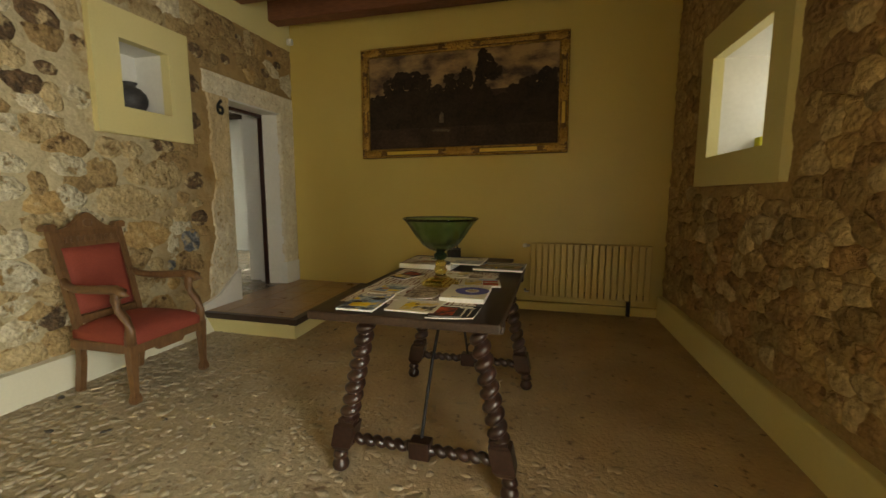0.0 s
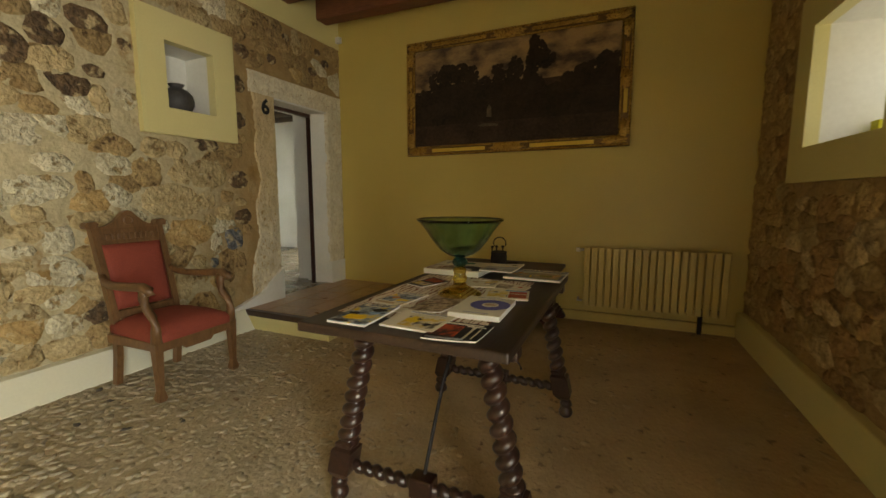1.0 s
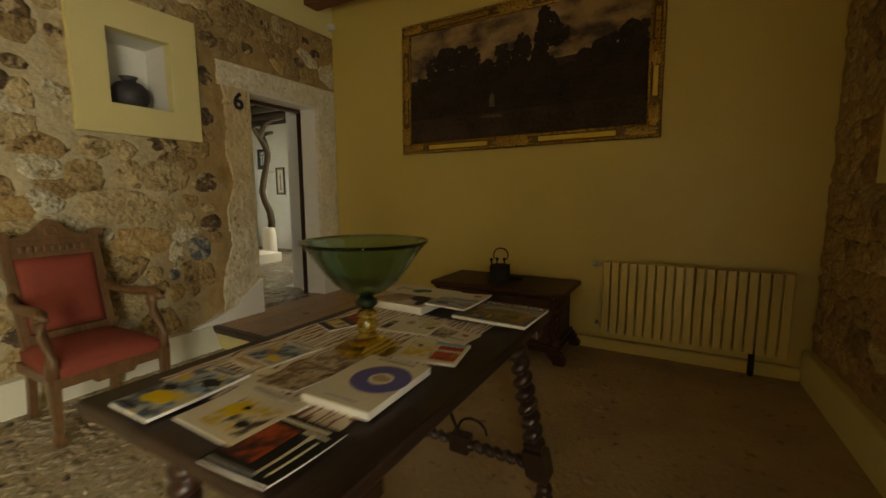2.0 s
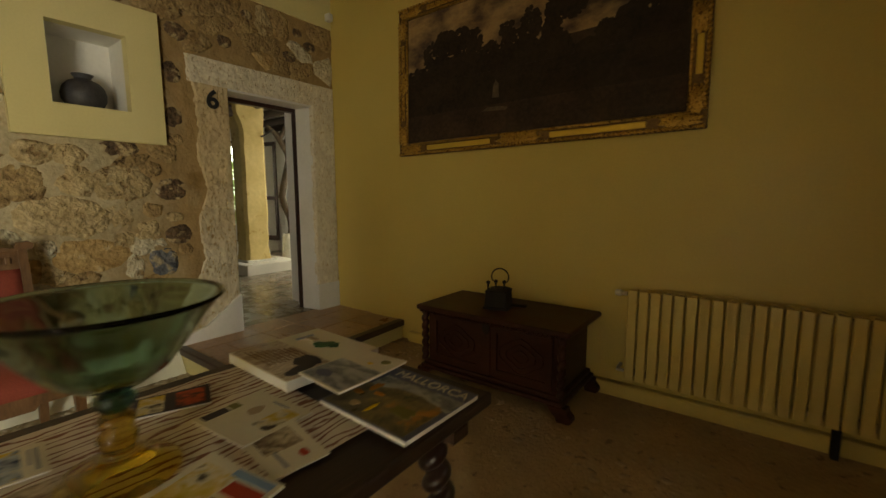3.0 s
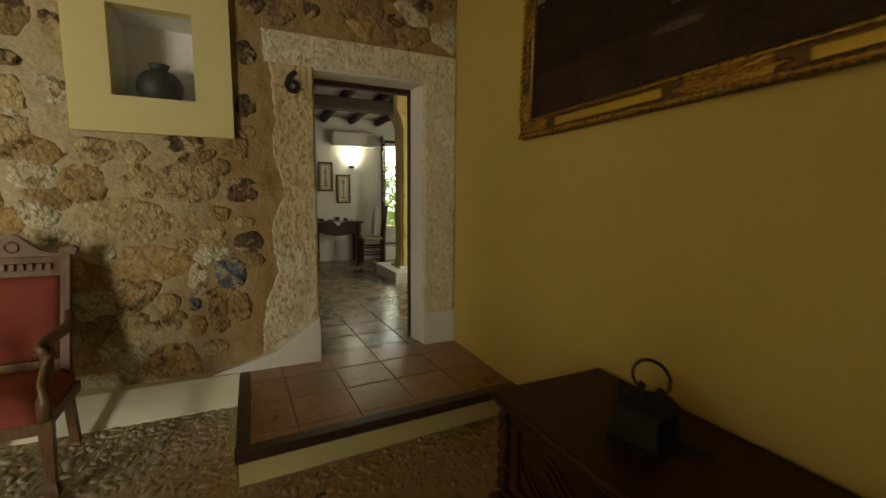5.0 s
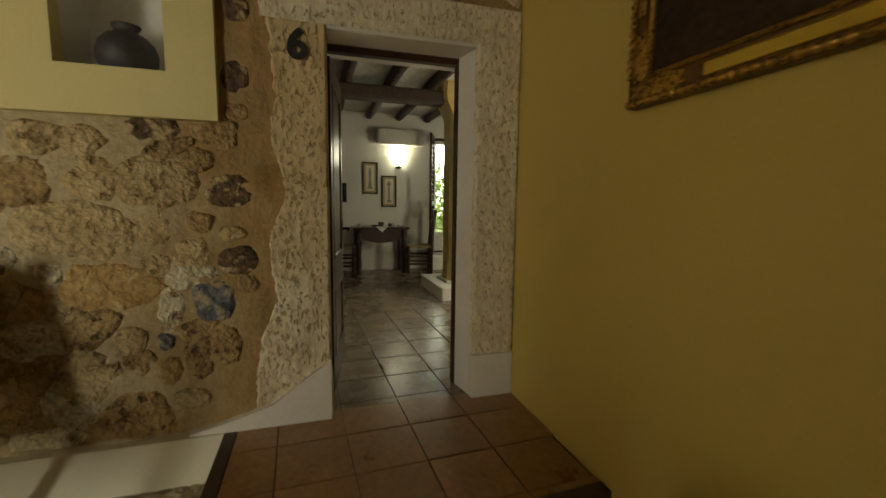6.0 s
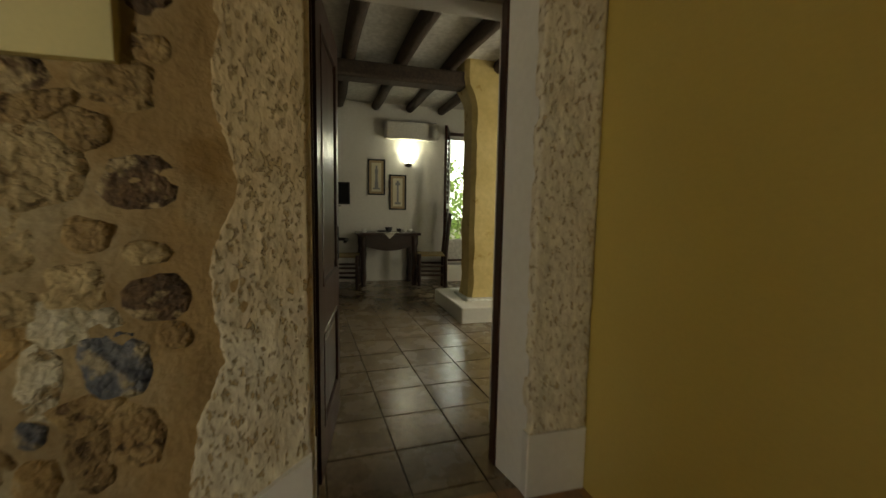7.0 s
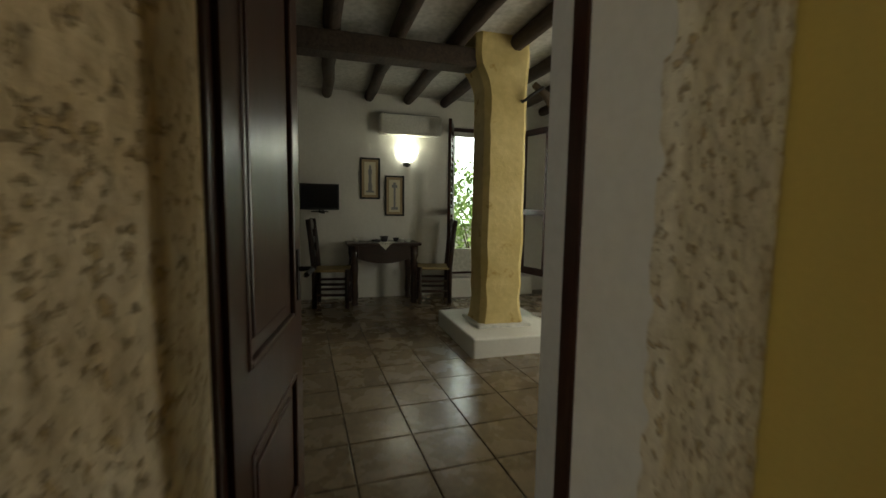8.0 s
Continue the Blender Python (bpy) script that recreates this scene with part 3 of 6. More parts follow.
LW, LH = 0.725, 2.02
bm = slab(-0.045, 0.0, (0.0, LW), (0.008, LH), [(0.11, LW - 0.11, 0.20, 0.63), (0.11, LW - 0.11, 0.83, LH - 0.12)], "x")
leaf_part("leaf", bm, DOORWOOD)
for z0, z1 in ((0.20, 0.63), (0.83, LH - 0.12)):
    pn = B(0.11, LW - 0.11, -0.034, -0.012, z0, z1)
    leaf_part("panel", pn, DOORWOOD)
    leaf_part("raised_panel", B(0.17, LW - 0.17, -0.042, -0.004, z0 + 0.06, z1 - 0.06, bevel=0.007), DOORWOOD)
    for bx in ((0.108, 0.128, z0, z1), (LW - 0.128, LW - 0.108, z0, z1)):
        leaf_part("moulding", B(bx[0], bx[1], -0.050, 0.005, bx[2], bx[3], bevel=0.006), DOORWOOD)
    for zz in (z0 - 0.002, z1 - 0.018):
        leaf_part("moulding", B(0.128, LW - 0.128, -0.050, 0.005, zz, zz + 0.02, bevel=0.006), DOORWOOD)
for s, y0 in ((1, 0.0), (-1, -0.045)):
    hb = tube([(LW - 0.06, y0, 0.99), (LW - 0.06, y0 + s * 0.05, 0.99), (LW - 0.075, y0 + s * 0.055, 0.99), (LW - 0.17, y0 + s * 0.05, 0.985)], 0.009, 8)
    leaf_part("handle", hb, IRON, "dark bronze lever handle")
    leaf_part("handle_plate", B(LW - 0.078, LW - 0.042, min(y0, y0 + s * 0.006), max(y0, y0 + s * 0.006), 0.88, 1.06, bevel=0.002), IRON, "dark handle plate")
for z in (0.25, 1.0, 1.75):
    leaf_part("hinge", tube([(0.0, 0.004, z), (0.0, 0.004, z + 0.09)], 0.008, 8), STEEL, "steel hinge")

# ---- the step ----
step = structure("step", prism([(-3.3, 3.19), (-2.215, 3.19), (-2.31, NY), (-3.3, NY)], 0.165, "z", -0.05), CREAM, "raised platform with a cream painted riser before the door", "step")
part("bedding", prism([(-3.309, 3.215), (-2.250, 3.215), (-2.345, NY), (-3.309, NY)], 0.0445, "z", 0.1155), GROUT, step)
part("nosing", prism([(-2.258, 3.175), (-2.190, 3.175), (-2.285, NY - 0.002), (-2.353, NY - 0.002)], FZ - 0.117, "z", 0.118), NOSING, step, "dark brown ceramic nosing")
part("nosing", B(-3.262, -2.258, 3.175, 3.242, 0.118, FZ + 0.002, bevel=0.010), NOSING, step, "dark brown ceramic nosing")


# ---- the bedroom ----
structure("bedroom_floor", B(-8.3, -3.31, 0.9, 7.9, 0.0, 0.160), GROUT, "grouted bed of the tiled bedroom floor", "floor")
GD = (5.66, 6.76, 0.44, 2.50)
structure("wall_far", slab(-8.65, -8.25, (0.6, 8.0), (-0.1, 3.1), [GD]), WHITE, "white plastered bedroom wall with a garden door", "wall")
structure("wall_side", slab(7.2, 7.75, (-8.25, -3.85), (-0.1, 3.1), [(-7.81, -7.53, 1.86, 2.29), (-5.5, -4.4, 0.95, 2.2)], "x"), WHITE, "white plastered bedroom wall with a small window", "wall")
structure("wall_back", B(-8.65, -3.85, 0.6, 0.9, -0.1, 3.1), WHITE, "white plastered wall closing the bedroom", "wall")
structure("ceiling_bedroom", B(-8.65, -3.85, 0.6, 7.75, 2.85, 3.1), CEILING, "uneven plaster ceiling between dark joists", "ceiling")
structure("plinth", B(-6.74, -5.70, 5.10, 6.00, 0.1, 0.33, bevel=0.015), WHITE, "white plastered plinth under the pillar", "plinth")
loops = []
for k in range(41):
    z = 0.32 + 2.53 * k / 40
    w = 0.012 * noise.noise(Vector((z * 2.2, 1.0, 0))) + 0.006 * noise.noise(Vector((z * 8, 4.0, 0))) + 0.02 * max(0, 1 - (z - 0.32) / 0.12)
    head = max(0.0, min(1.0, (z - 2.36) / 0.25)) ** 1.6
    x0, x1 = -6.38 - w - 0.02 * head, -6.04 + w + 0.02 * head
    y0, y1 = 5.30 - w - 0.10 * head, 5.70 + w
    c = 0.045 + 0.012 * noise.noise(Vector((z * 5, 8.0, 0)))
    loops.append([(x0 + c, y0, z), (x1 - c, y0, z), (x1, y0 + c, z), (x1, y1 - c, z), (x1 - c, y1, z), (x0 + c, y1, z), (x0, y1 - c, z), (x0, y0 + c, z)])
pil = structure("pillar", rings(bmesh.new(), loops), PILLAR, "ochre limewashed square stone pillar with worn edges", "pillar")
part("mortar_foot", bumpy(B(-6.43, -5.96, 5.25, 5.76, 0.325, 0.355, bevel=0.012), 0.012, 14, 6), RENDERED, pil, "rough plaster bedding round the foot")
structure("main_beam", B(-6.30, -6.06, 0.9, 5.30, 2.575, 2.735, bevel=0.03), BEAM_OLD, "heavy dark old wooden main beam", "beam")

# joists, their gaps plastered
joist = None
for i, y in enumerate((1.46, 1.98, 2.49, 3.01, 3.52, 4.04, 4.56, 5.07, 5.57, 6.09, 6.60, 7.05)):
    if joist is None:
        pts = [(-3.86 - 4.36 * k / 8, 0.02 * noise.noise(Vector((k * 0.9, 0, 4))), 2.795 + 0.012 * noise.noise(Vector((k * 0.8, 3, 1)))) for k in range(9)]
        joist = tagged(part("joist", tube(pts, lambda f: 0.075 - 0.012 * f, 10), BEAM_OLD, None, "", True, pose(0, y, 0)),
                       "rough dark wooden ceiling joist of the bedroom", "joist", "bedroom joists")
    else:
        copy_thing(joist, pose(0, y, 0))


# the forked trunk that props the beam
post = thing("trunk_post", pose(-6.16, 6.125, FZ), "crooked dark tree trunk post on a white base", "post")
part("base", lathe([(0.12, 0.0), (0.13, 0.05), (0.12, 0.44), (0.09, 0.56)], 14), WHITE, post, "rounded white plaster base", True)
part("trunk", tube([(0, 0.05, 0.53), (0.02, 0.05, 0.66), (0.01, 0.03, 0.84), (0, -0.06, 1.04), (0, -0.10, 1.20), (0, -0.05, 1.42), (0, 0.0, 1.60), (0, 0.05, 1.78), (0, 0.06, 1.88), (0, -0.02, 2.02), (0, -0.10, 2.14), (0, -0.16, 2.26)], lambda f: 0.065 - 0.020 * f, 10), TRUNKW, post, "", True)
part("branch", tube([(0, 0.05, 1.84), (0, 0.04, 2.0), (0.01, -0.02, 2.12), (0.02, 0.02, 2.20), (0.02, 0.16, 2.24)], lambda f: 0.050 - 0.022 * f, 8), TRUNKW, post, "", True)
part("branch", tube([(0, -0.08, 2.12), (0, -0.20, 2.26), (0, -0.32, 2.34)], lambda f: 0.045 - 0.015 * f, 8), TRUNKW, post, "", True)
part("branch", tube([(0, -0.10, 2.16), (0.0, 0.02, 2.36), (-0.02, 0.2, 2.46), (-0.02, 0.42, 2.53)], lambda f: 0.045 - 0.02 * f, 8), TRUNKW, post, "", True)

hook = thing("pillar_hook", pose(-6.04, 5.63, 2.34), "bent iron bar let into the pillar", "hook")
part("bar", tube([(-0.05, 0, 0), (0.02, 0.0, -0.03), (0.05, 0.06, 0.02), (0.05, 0.18, 0.10)], 0.014, 8), IRON, hook)

# garden door
gd = thing("door_2", pose(0, 0, 0), "glazed wooden garden door with one leaf open inwards", "door", kind="structure")
part("door_frame", slab(-8.40, -8.33, (GD[0], GD[1]), (GD[2], GD[3]), [(GD[0] + 0.05, GD[1] - 0.05, GD[2] + 0.03, GD[3] - 0.05)]), DOORWOOD, gd)
for y0, y1 in ((5.71, 6.205), (6.215, 6.71)):
    part("leaf_frame", slab(-8.385, -8.345, (y0, y1), (0.47, 2.45), [(y0 + 0.06, y1 - 0.06, 0.80, 2.39), (y0 + 0.06, y1 - 0.06, 0.52, 0.76)]), RENDERED, gd, "white painted leaf frame")
    part("panel", B(-8.37, -8.36, y0 + 0.055, y1 - 0.055, 0.515, 0.765), RENDERED, gd, "white painted lower panel")
    pn = part("pane", B(-8.367, -8.362, y0 + 0.055, y1 - 0.055, 0.795, 2.395), CLEAR, gd)
    pn.visible_shadow = False
shutter = part("shutter", slab(-0.02, 0.02, (0.0, 0.52), (0.45, 2.5), [(0.06, 0.46, 0.55, 1.30), (0.06, 0.46, 1.38, 2.42)]), DOORWOOD, gd, "dark wooden shutter leaf folded inwards")
shutter.matrix_basis = pose(-8.25, 5.70, 0, 0, 0, -111)
for k in range(22):
    z = 0.58 + k * 0.083
    if not 1.27 < z < 1.37:
        sl = part("slat", B(-0.016, 0.016, 0.058, 0.462, z, z + 0.012), DOORWOOD, shutter)
shutter2 = part("shutter", slab(-0.02, 0.02, (0.0, 0.52), (0.45, 2.5), [(0.06, 0.46, 0.55, 1.30), (0.06, 0.46, 1.38, 2.42)]), DOORWOOD, gd, "dark wooden shutter leaf folded inwards")
shutter2.matrix_basis = pose(-8.24, 6.78, 0, 0, 0, -75)
structure("door_step", B(-8.26, -7.98, 5.58, 6.86, 0.15, 0.43, bevel=0.02), WHITE, "white plastered step below the garden door", "step")
sw = thing("window_2", pose(0, 0, 0), "small dark barred window in the bedroom wall", "window", kind="structure")
part("window_frame", slab(7.215, 7.255, (-7.808, -7.532), (1.862, 2.288), [(-7.775, -7.565, 1.94, 2.235)], "x"), BLACK, sw)
for k in range(3):
    part("bar", B(-7.728 + k * 0.055, -7.718 + k * 0.055, 7.225, 7.235, 1.94, 2.235), BLACK, sw)
    part("bar", B(-7.775, -7.565, 7.235, 7.245, 2.01 + k * 0.075, 2.018 + k * 0.075), BLACK, sw)

# air conditioner, sconce, pictures, television on the far wall
FX = -8.25
ac = thing("air_conditioner", pose(FX, 5.09, 2.45), "white wall-mounted air conditioner above the lamp", "air conditioner")
part("body", B(0.0, 0.19, -0.41, 0.41, -0.125, 0.125, bevel=0.03, seg=3), PLASTIC, ac)
part("flap", B(0.05, 0.198, -0.36, 0.36, -0.132, -0.112, bevel=0.004), PLASTIC, ac)
part("grille", B(0.02, 0.17, -0.37, 0.37, 0.12, 0.13), INKS["grey"], ac, "grey top grille")
sc = thing("wall_sconce", pose(FX, 5.06, 2.05), "lit fluted glass half-bowl wall lamp", "wall lamp")
prof = [(0.03, -0.07), (0.06, -0.05), (0.09, 0.0), (0.115, 0.06), (0.12, 0.085)]
bm = bmesh.new()
rings(bm, [[(0.015 + r * math.sin(math.pi * i / 14) * (1 + 0.03 * math.cos(i * math.pi)), -r * 1.25 * math.cos(math.pi * i / 14), z) for i in range(15)] for r, z in prof], False, False)
part("shade", bm, LAMPGLASS, sc, "glowing frosted glass shade")
part("bracket", lathe([(0.012, -0.13), (0.03, -0.115), (0.028, -0.08), (0.02, -0.06)], 12, centre=(0.035, 0, 0)), IRON, sc)
part("wall_plate", B(0, 0.014, -0.05, 0.05, -0.12, 0.05, bevel=0.004), IRON, sc)
part("rim", tube([(0.015 + 0.122 * math.sin(math.pi * i / 14), -0.15 * math.cos(math.pi * i / 14), 0.05) for i in range(15)], 0.005, 6), IRON, sc)
bulb = new("sconce_bulb", bpy.data.lights.new("sconce_bulb", "POINT"))
bulb.data.energy, bulb.data.color, bulb.data.shadow_soft_size = SCONCE_W * 4, (0.98, 0.97, 0.80), 0.04
bulb.matrix_world = pose(FX + 0.085, 5.06, 2.15)


def picture(m, w, h, label, bars):
    p = thing("framed_print", m, label, "picture", "narrow framed prints")
    part("frame", slab(0.0, 0.022, (-w / 2, w / 2), (-h / 2, h / 2), [(-w / 2 + 0.022, w / 2 - 0.022, -h / 2 + 0.022, h / 2 - 0.022)]), BLACK, p, "black frame")
    part("mount", B(0.004, 0.010, -w / 2 + 0.02, w / 2 - 0.02, -h / 2 + 0.02, h / 2 - 0.02), INKS["tan"], p, "beige paper mount")
    art = part("drawing", B(0.010, 0.012, -w * 0.28, w * 0.28, -h * 0.40, h * 0.40), INKS["cream"], p, "cream sheet with a tall column drawing")
    for z0, z1, a in bars:
        part("stroke", B(0.012, 0.0135, -w * a, w * a, h * z0, h * z1), INKS["grey"], art)
    return p


BARS = [(-0.34, -0.30, 0.20), (-0.30, -0.12, 0.10), (-0.12, 0.10, 0.07), (0.10, 0.22, 0.09), (0.22, 0.32, 0.05)]
picture(pose(FX, 4.57, 1.755), 0.262, 0.535, "narrow black framed print of a column drawing", BARS)
picture(pose(FX, 4.895, 1.535), 0.262, 0.535, "narrow black framed print hung lower beside its pair", [(-0.34, -0.28, 0.17), (-0.28, 0.20, 0.05), (0.20, 0.27, 0.14), (0.27, 0.33, 0.07)])
picture(pose(-7.08, 7.2, 1.60, 0, 0, -90), 0.25, 0.56, "narrow black framed print on the side wall", BARS)
tv = thing("television", pose(FX, 3.93, 1.50), "small black flat television on a wall arm", "television")
part("body", B(0.16, 0.20, -0.235, 0.235, -0.16, 0.16, bevel=0.008), BLACK, tv)
part("screen", B(0.200, 0.203, -0.215, 0.215, -0.135, 0.145), SCREEN, tv, "dark glossy screen")
part("arm", tube([(0, 0.02, -0.12), (0.1, 0.05, -0.20), (0.18, 0, -0.19), (0.18, 0, -0.14)], 0.012, 8), BLACK, tv)
part("stand", B(0.10, 0.24, -0.10, 0.10, -0.19, -0.175, bevel=0.004), BLACK, tv)
part("cable", tube([(0.05, -0.02, -0.19), (0.03, 0.0, -0.33), (0.015, -0.10, -0.5), (0.012, -0.08, -1.1)], 0.006, 6), PLASTIC, tv, "white cable down the wall")

rack = thing("coat_hook_rack", pose(-7.35, 7.2, 1.80), "small pale iron coat hook rack", "coat rack")
part("rail", B(-0.11, 0.11, -0.012, 0.0, -0.01, 0.01, bevel=0.003), STEEL, rack)
for k in (-0.08, 0, 0.08):
    part("hook", tube([(k, -0.01, 0.0), (k, -0.05, -0.03), (k, -0.06, 0.0)], 0.006, 6), STEEL, rack)

# demi-lune table with a scalloped apron, and the two rush chairs
tb = thing("console_table", pose(-7.98, 4.70, FZ), "dark carved wooden side table with a scalloped apron", "table")
part("tabletop", B(-0.24, 0.22, -0.46, 0.46, 0.735, 0.77, bevel=0.01), DARKWOOD, tb)
apron = [(-0.42, 0.738), (0.42, 0.738), (0.42, 0.60)] + [(0.36 - 0.72 * i / 20, 0.60 - 0.085 * math.sin(math.pi * i / 20) ** 0.7) for i in range(21)] + [(-0.42, 0.60)]
part("apron", prism(apron, 0.025, "x", 0.165), DARKWOOD, tb)
for sx in (-0.19, 0.17):
    for sy in (-0.37, 0.37):
        part("leg", lathe([(0.034, 0), (0.042, 0.02), (0.032, 0.05), (0.044, 0.12), (0.036, 0.30), (0.046, 0.48), (0.038, 0.56), (0.050, 0.60), (0.050, 0.735)], 14, centre=(sx, sy, 0)), DARKWOOD, tb, "", True)
for y, r, h, m_, lab, cat in ((4.36, 0.045, 0.05, PLASTIC, "small white cup on the side table", "cup"), (5.02, 0.05, 0.045, PLASTIC, "white saucer bowl on the side table", "bowl"), (4.71, 0.055, 0.075, CLAY, "small dark bowl on the side table", "bowl"),
                               (4.61, 0.075, 0.03, CLAY, "shallow dark dish on the side table", "dish"), (4.86, 0.04, 0.055, CLAY, "small dark cup on the side table", "cup"), (4.94, 0.042, 0.05, PLASTIC, "white cup beside the saucer bowl", "cup")):
    tagged(part(cat, lathe([(r * 0.5, 0), (r * 0.6, 0.004), (r, h), (r * 0.92, h), (r * 0.5, 0.008)], 14, cap=False), m_, None, "", True, pose(-7.93, y, FZ + 0.771)), lab, cat)
bm = bmesh.new()
gx = []
for j in range(13):
    v = -0.5 + j / 12
    row = []
    for i in range(13):
        u = -0.5 + i / 12
        x, y = (u + v) * 0.19, (u - v) * 0.19
        over = max(0.0, x - 0.10)
        row.append((min(x, 0.10) + 0.15 * over, y, 0.004 - 0.95 * over + 0.004 * noise.noise(Vector((i * 0.7, j * 0.7, 2)))))
    gx.append(row)
rings(bm, gx, False, False)
tagged(part("napkin", bm, PAPER, None, "", True, pose(-7.862, 4.70, FZ + 0.772)), "white cloth laid corner-wise over the table edge", "cloth")


def rush_chair(m):
    c = thing("rush_chair", m, "dark ladder-back chair with a woven rush seat", "chair", "chairs at the side table")
    for s in (-1, 1):
        part("leg", tube(line((0.19, s * 0.20, 0), (0.19, s * 0.20, 0.47), 4), 0.025, 10), DARKWOOD, c, "", True)
        part("back_post", tube([(-0.19, s * 0.18, 0), (-0.19, s * 0.18, 0.45), (-0.22, s * 0.185, 0.80), (-0.25, s * 0.19, 1.06)], 0.031, 10), DARKWOOD, c, "", True)
        part("stretcher", tube(line((-0.19, s * 0.18, 0.16), (0.19, s * 0.20, 0.16), 2), 0.017, 8), DARKWOOD, c)
        part("stretcher", tube(line((-0.19, s * 0.18, 0.29), (0.19, s * 0.20, 0.29), 2), 0.017, 8), DARKWOOD, c)
    part("stretcher", tube(line((0.19, -0.2, 0.24), (0.19, 0.2, 0.24), 2), 0.017, 8), DARKWOOD, c)
    part("seat", bumpy(B(-0.20, 0.21, -0.21, 0.21, 0.435, 0.465, bevel=0.012), 0.003, 20, 3), RUSH, c, "woven straw seat")
    for z, h in ((0.58, 0.08), (0.76, 0.08)):
        part("slat", B(-0.235 - (z - 0.6) * 0.05, -0.215 - (z - 0.6) * 0.05, -0.18, 0.18, z, z + h, bevel=0.006), DARKWOOD, c)
    top = [(-0.19, 0.93), (0.19, 0.93), (0.19, 1.0), (0.12, 1.02), (0.08, 1.06), (0, 1.075), (-0.08, 1.06), (-0.12, 1.02), (-0.19, 1.0)]
    part("crest_rail", prism(top, 0.022, "x", -0.258), DARKWOOD, c)
    return c


rush_chair(pose(-7.87, 5.35, FZ, 0, 0, -100))
rush_chair(pose(-7.90, 4.07, FZ, 0, 0, 82))

# garden beyond the glazed door
structure("ground", B(-60, 60, -60, 60, -0.6, -0.25), EARTH, "pale dry garden ground", "ground")
# Emissive sheet added to stand in for daylight and brighten the tiles' sheen.
structure("backdrop", B(-16.1, -16.0, -4.0, 26.0, -0.3, 9.0), glow("daylight_glow", (0.88, 0.97, 0.96), 7.0), "glowing panel in place of bright daylight beyond the garden", "backdrop")
structure("garden_wall", B(-13.2, -12.9, 1.0, 14.0, -0.3, 0.95, bevel=0.03), RENDERED, "low pale rendered garden wall", "wall")


def shrub(m, n, size, seed, label):
    rnd = random.Random(seed)
    s = thing("garden_shrub", m, label, "shrub", "shrubs in the garden")
    for k in range(5):
        a = k * 1.3
        part("stem", tube([(0, 0, 0), (0.12 * math.cos(a), 0.12 * math.sin(a), 0.5 * size), (0.4 * math.cos(a), 0.4 * math.sin(a), 1.15 * size)], lambda f: 0.022 - 0.012 * f, 6), TRUNKW, s)
    vs, fs = [], []
    for k in range(n):
        a, u = rnd.uniform(0, 6.28), rnd.uniform(-1, 1)
        r = rnd.uniform(0.35, 1.0) * (1 + 0.25 * math.sin(3 * a + seed))
        c = Vector((r * math.cos(a) * 0.75 * size, r * math.sin(a) * 0.75 * size, (1.15 + 0.85 * u * math.sqrt(max(0, 1.2 - r * r * 0.8))) * size))
        q = Euler((rnd.uniform(-1, 1), rnd.uniform(-1, 1), rnd.uniform(0, 6.3))).to_matrix()
        L = rnd.uniform(0.10, 0.19)
        b = len(vs)
        for p in ((0, 0, 0), (L * 0.4, L * 0.28, 0.01), (L, 0, -0.02), (L * 0.4, -L * 0.28, 0.01)):
            vs.append(c + q @ Vector(p))
        fs.append((b, b + 1, b + 2, b + 3))
    me = bpy.data.meshes.new("crown")
    me.from_pydata([tuple(v) for v in vs], [], fs)
    me.materials.append(LEAF)
    cr = new("crown", me)
    cr.parent = s
    return s


shrub(pose(-10.4, 6.9, -0.25), 1500, 1.25, 5, "leafy green garden shrub behind the glass door")
shrub(pose(-10.9, 8.1, -0.25), 1500, 1.45, 8, "tall leafy green garden shrub")
shrub(pose(-11.3, 9.6, -0.25), 1300, 1.4, 11, "leafy green garden shrub by the low wall")


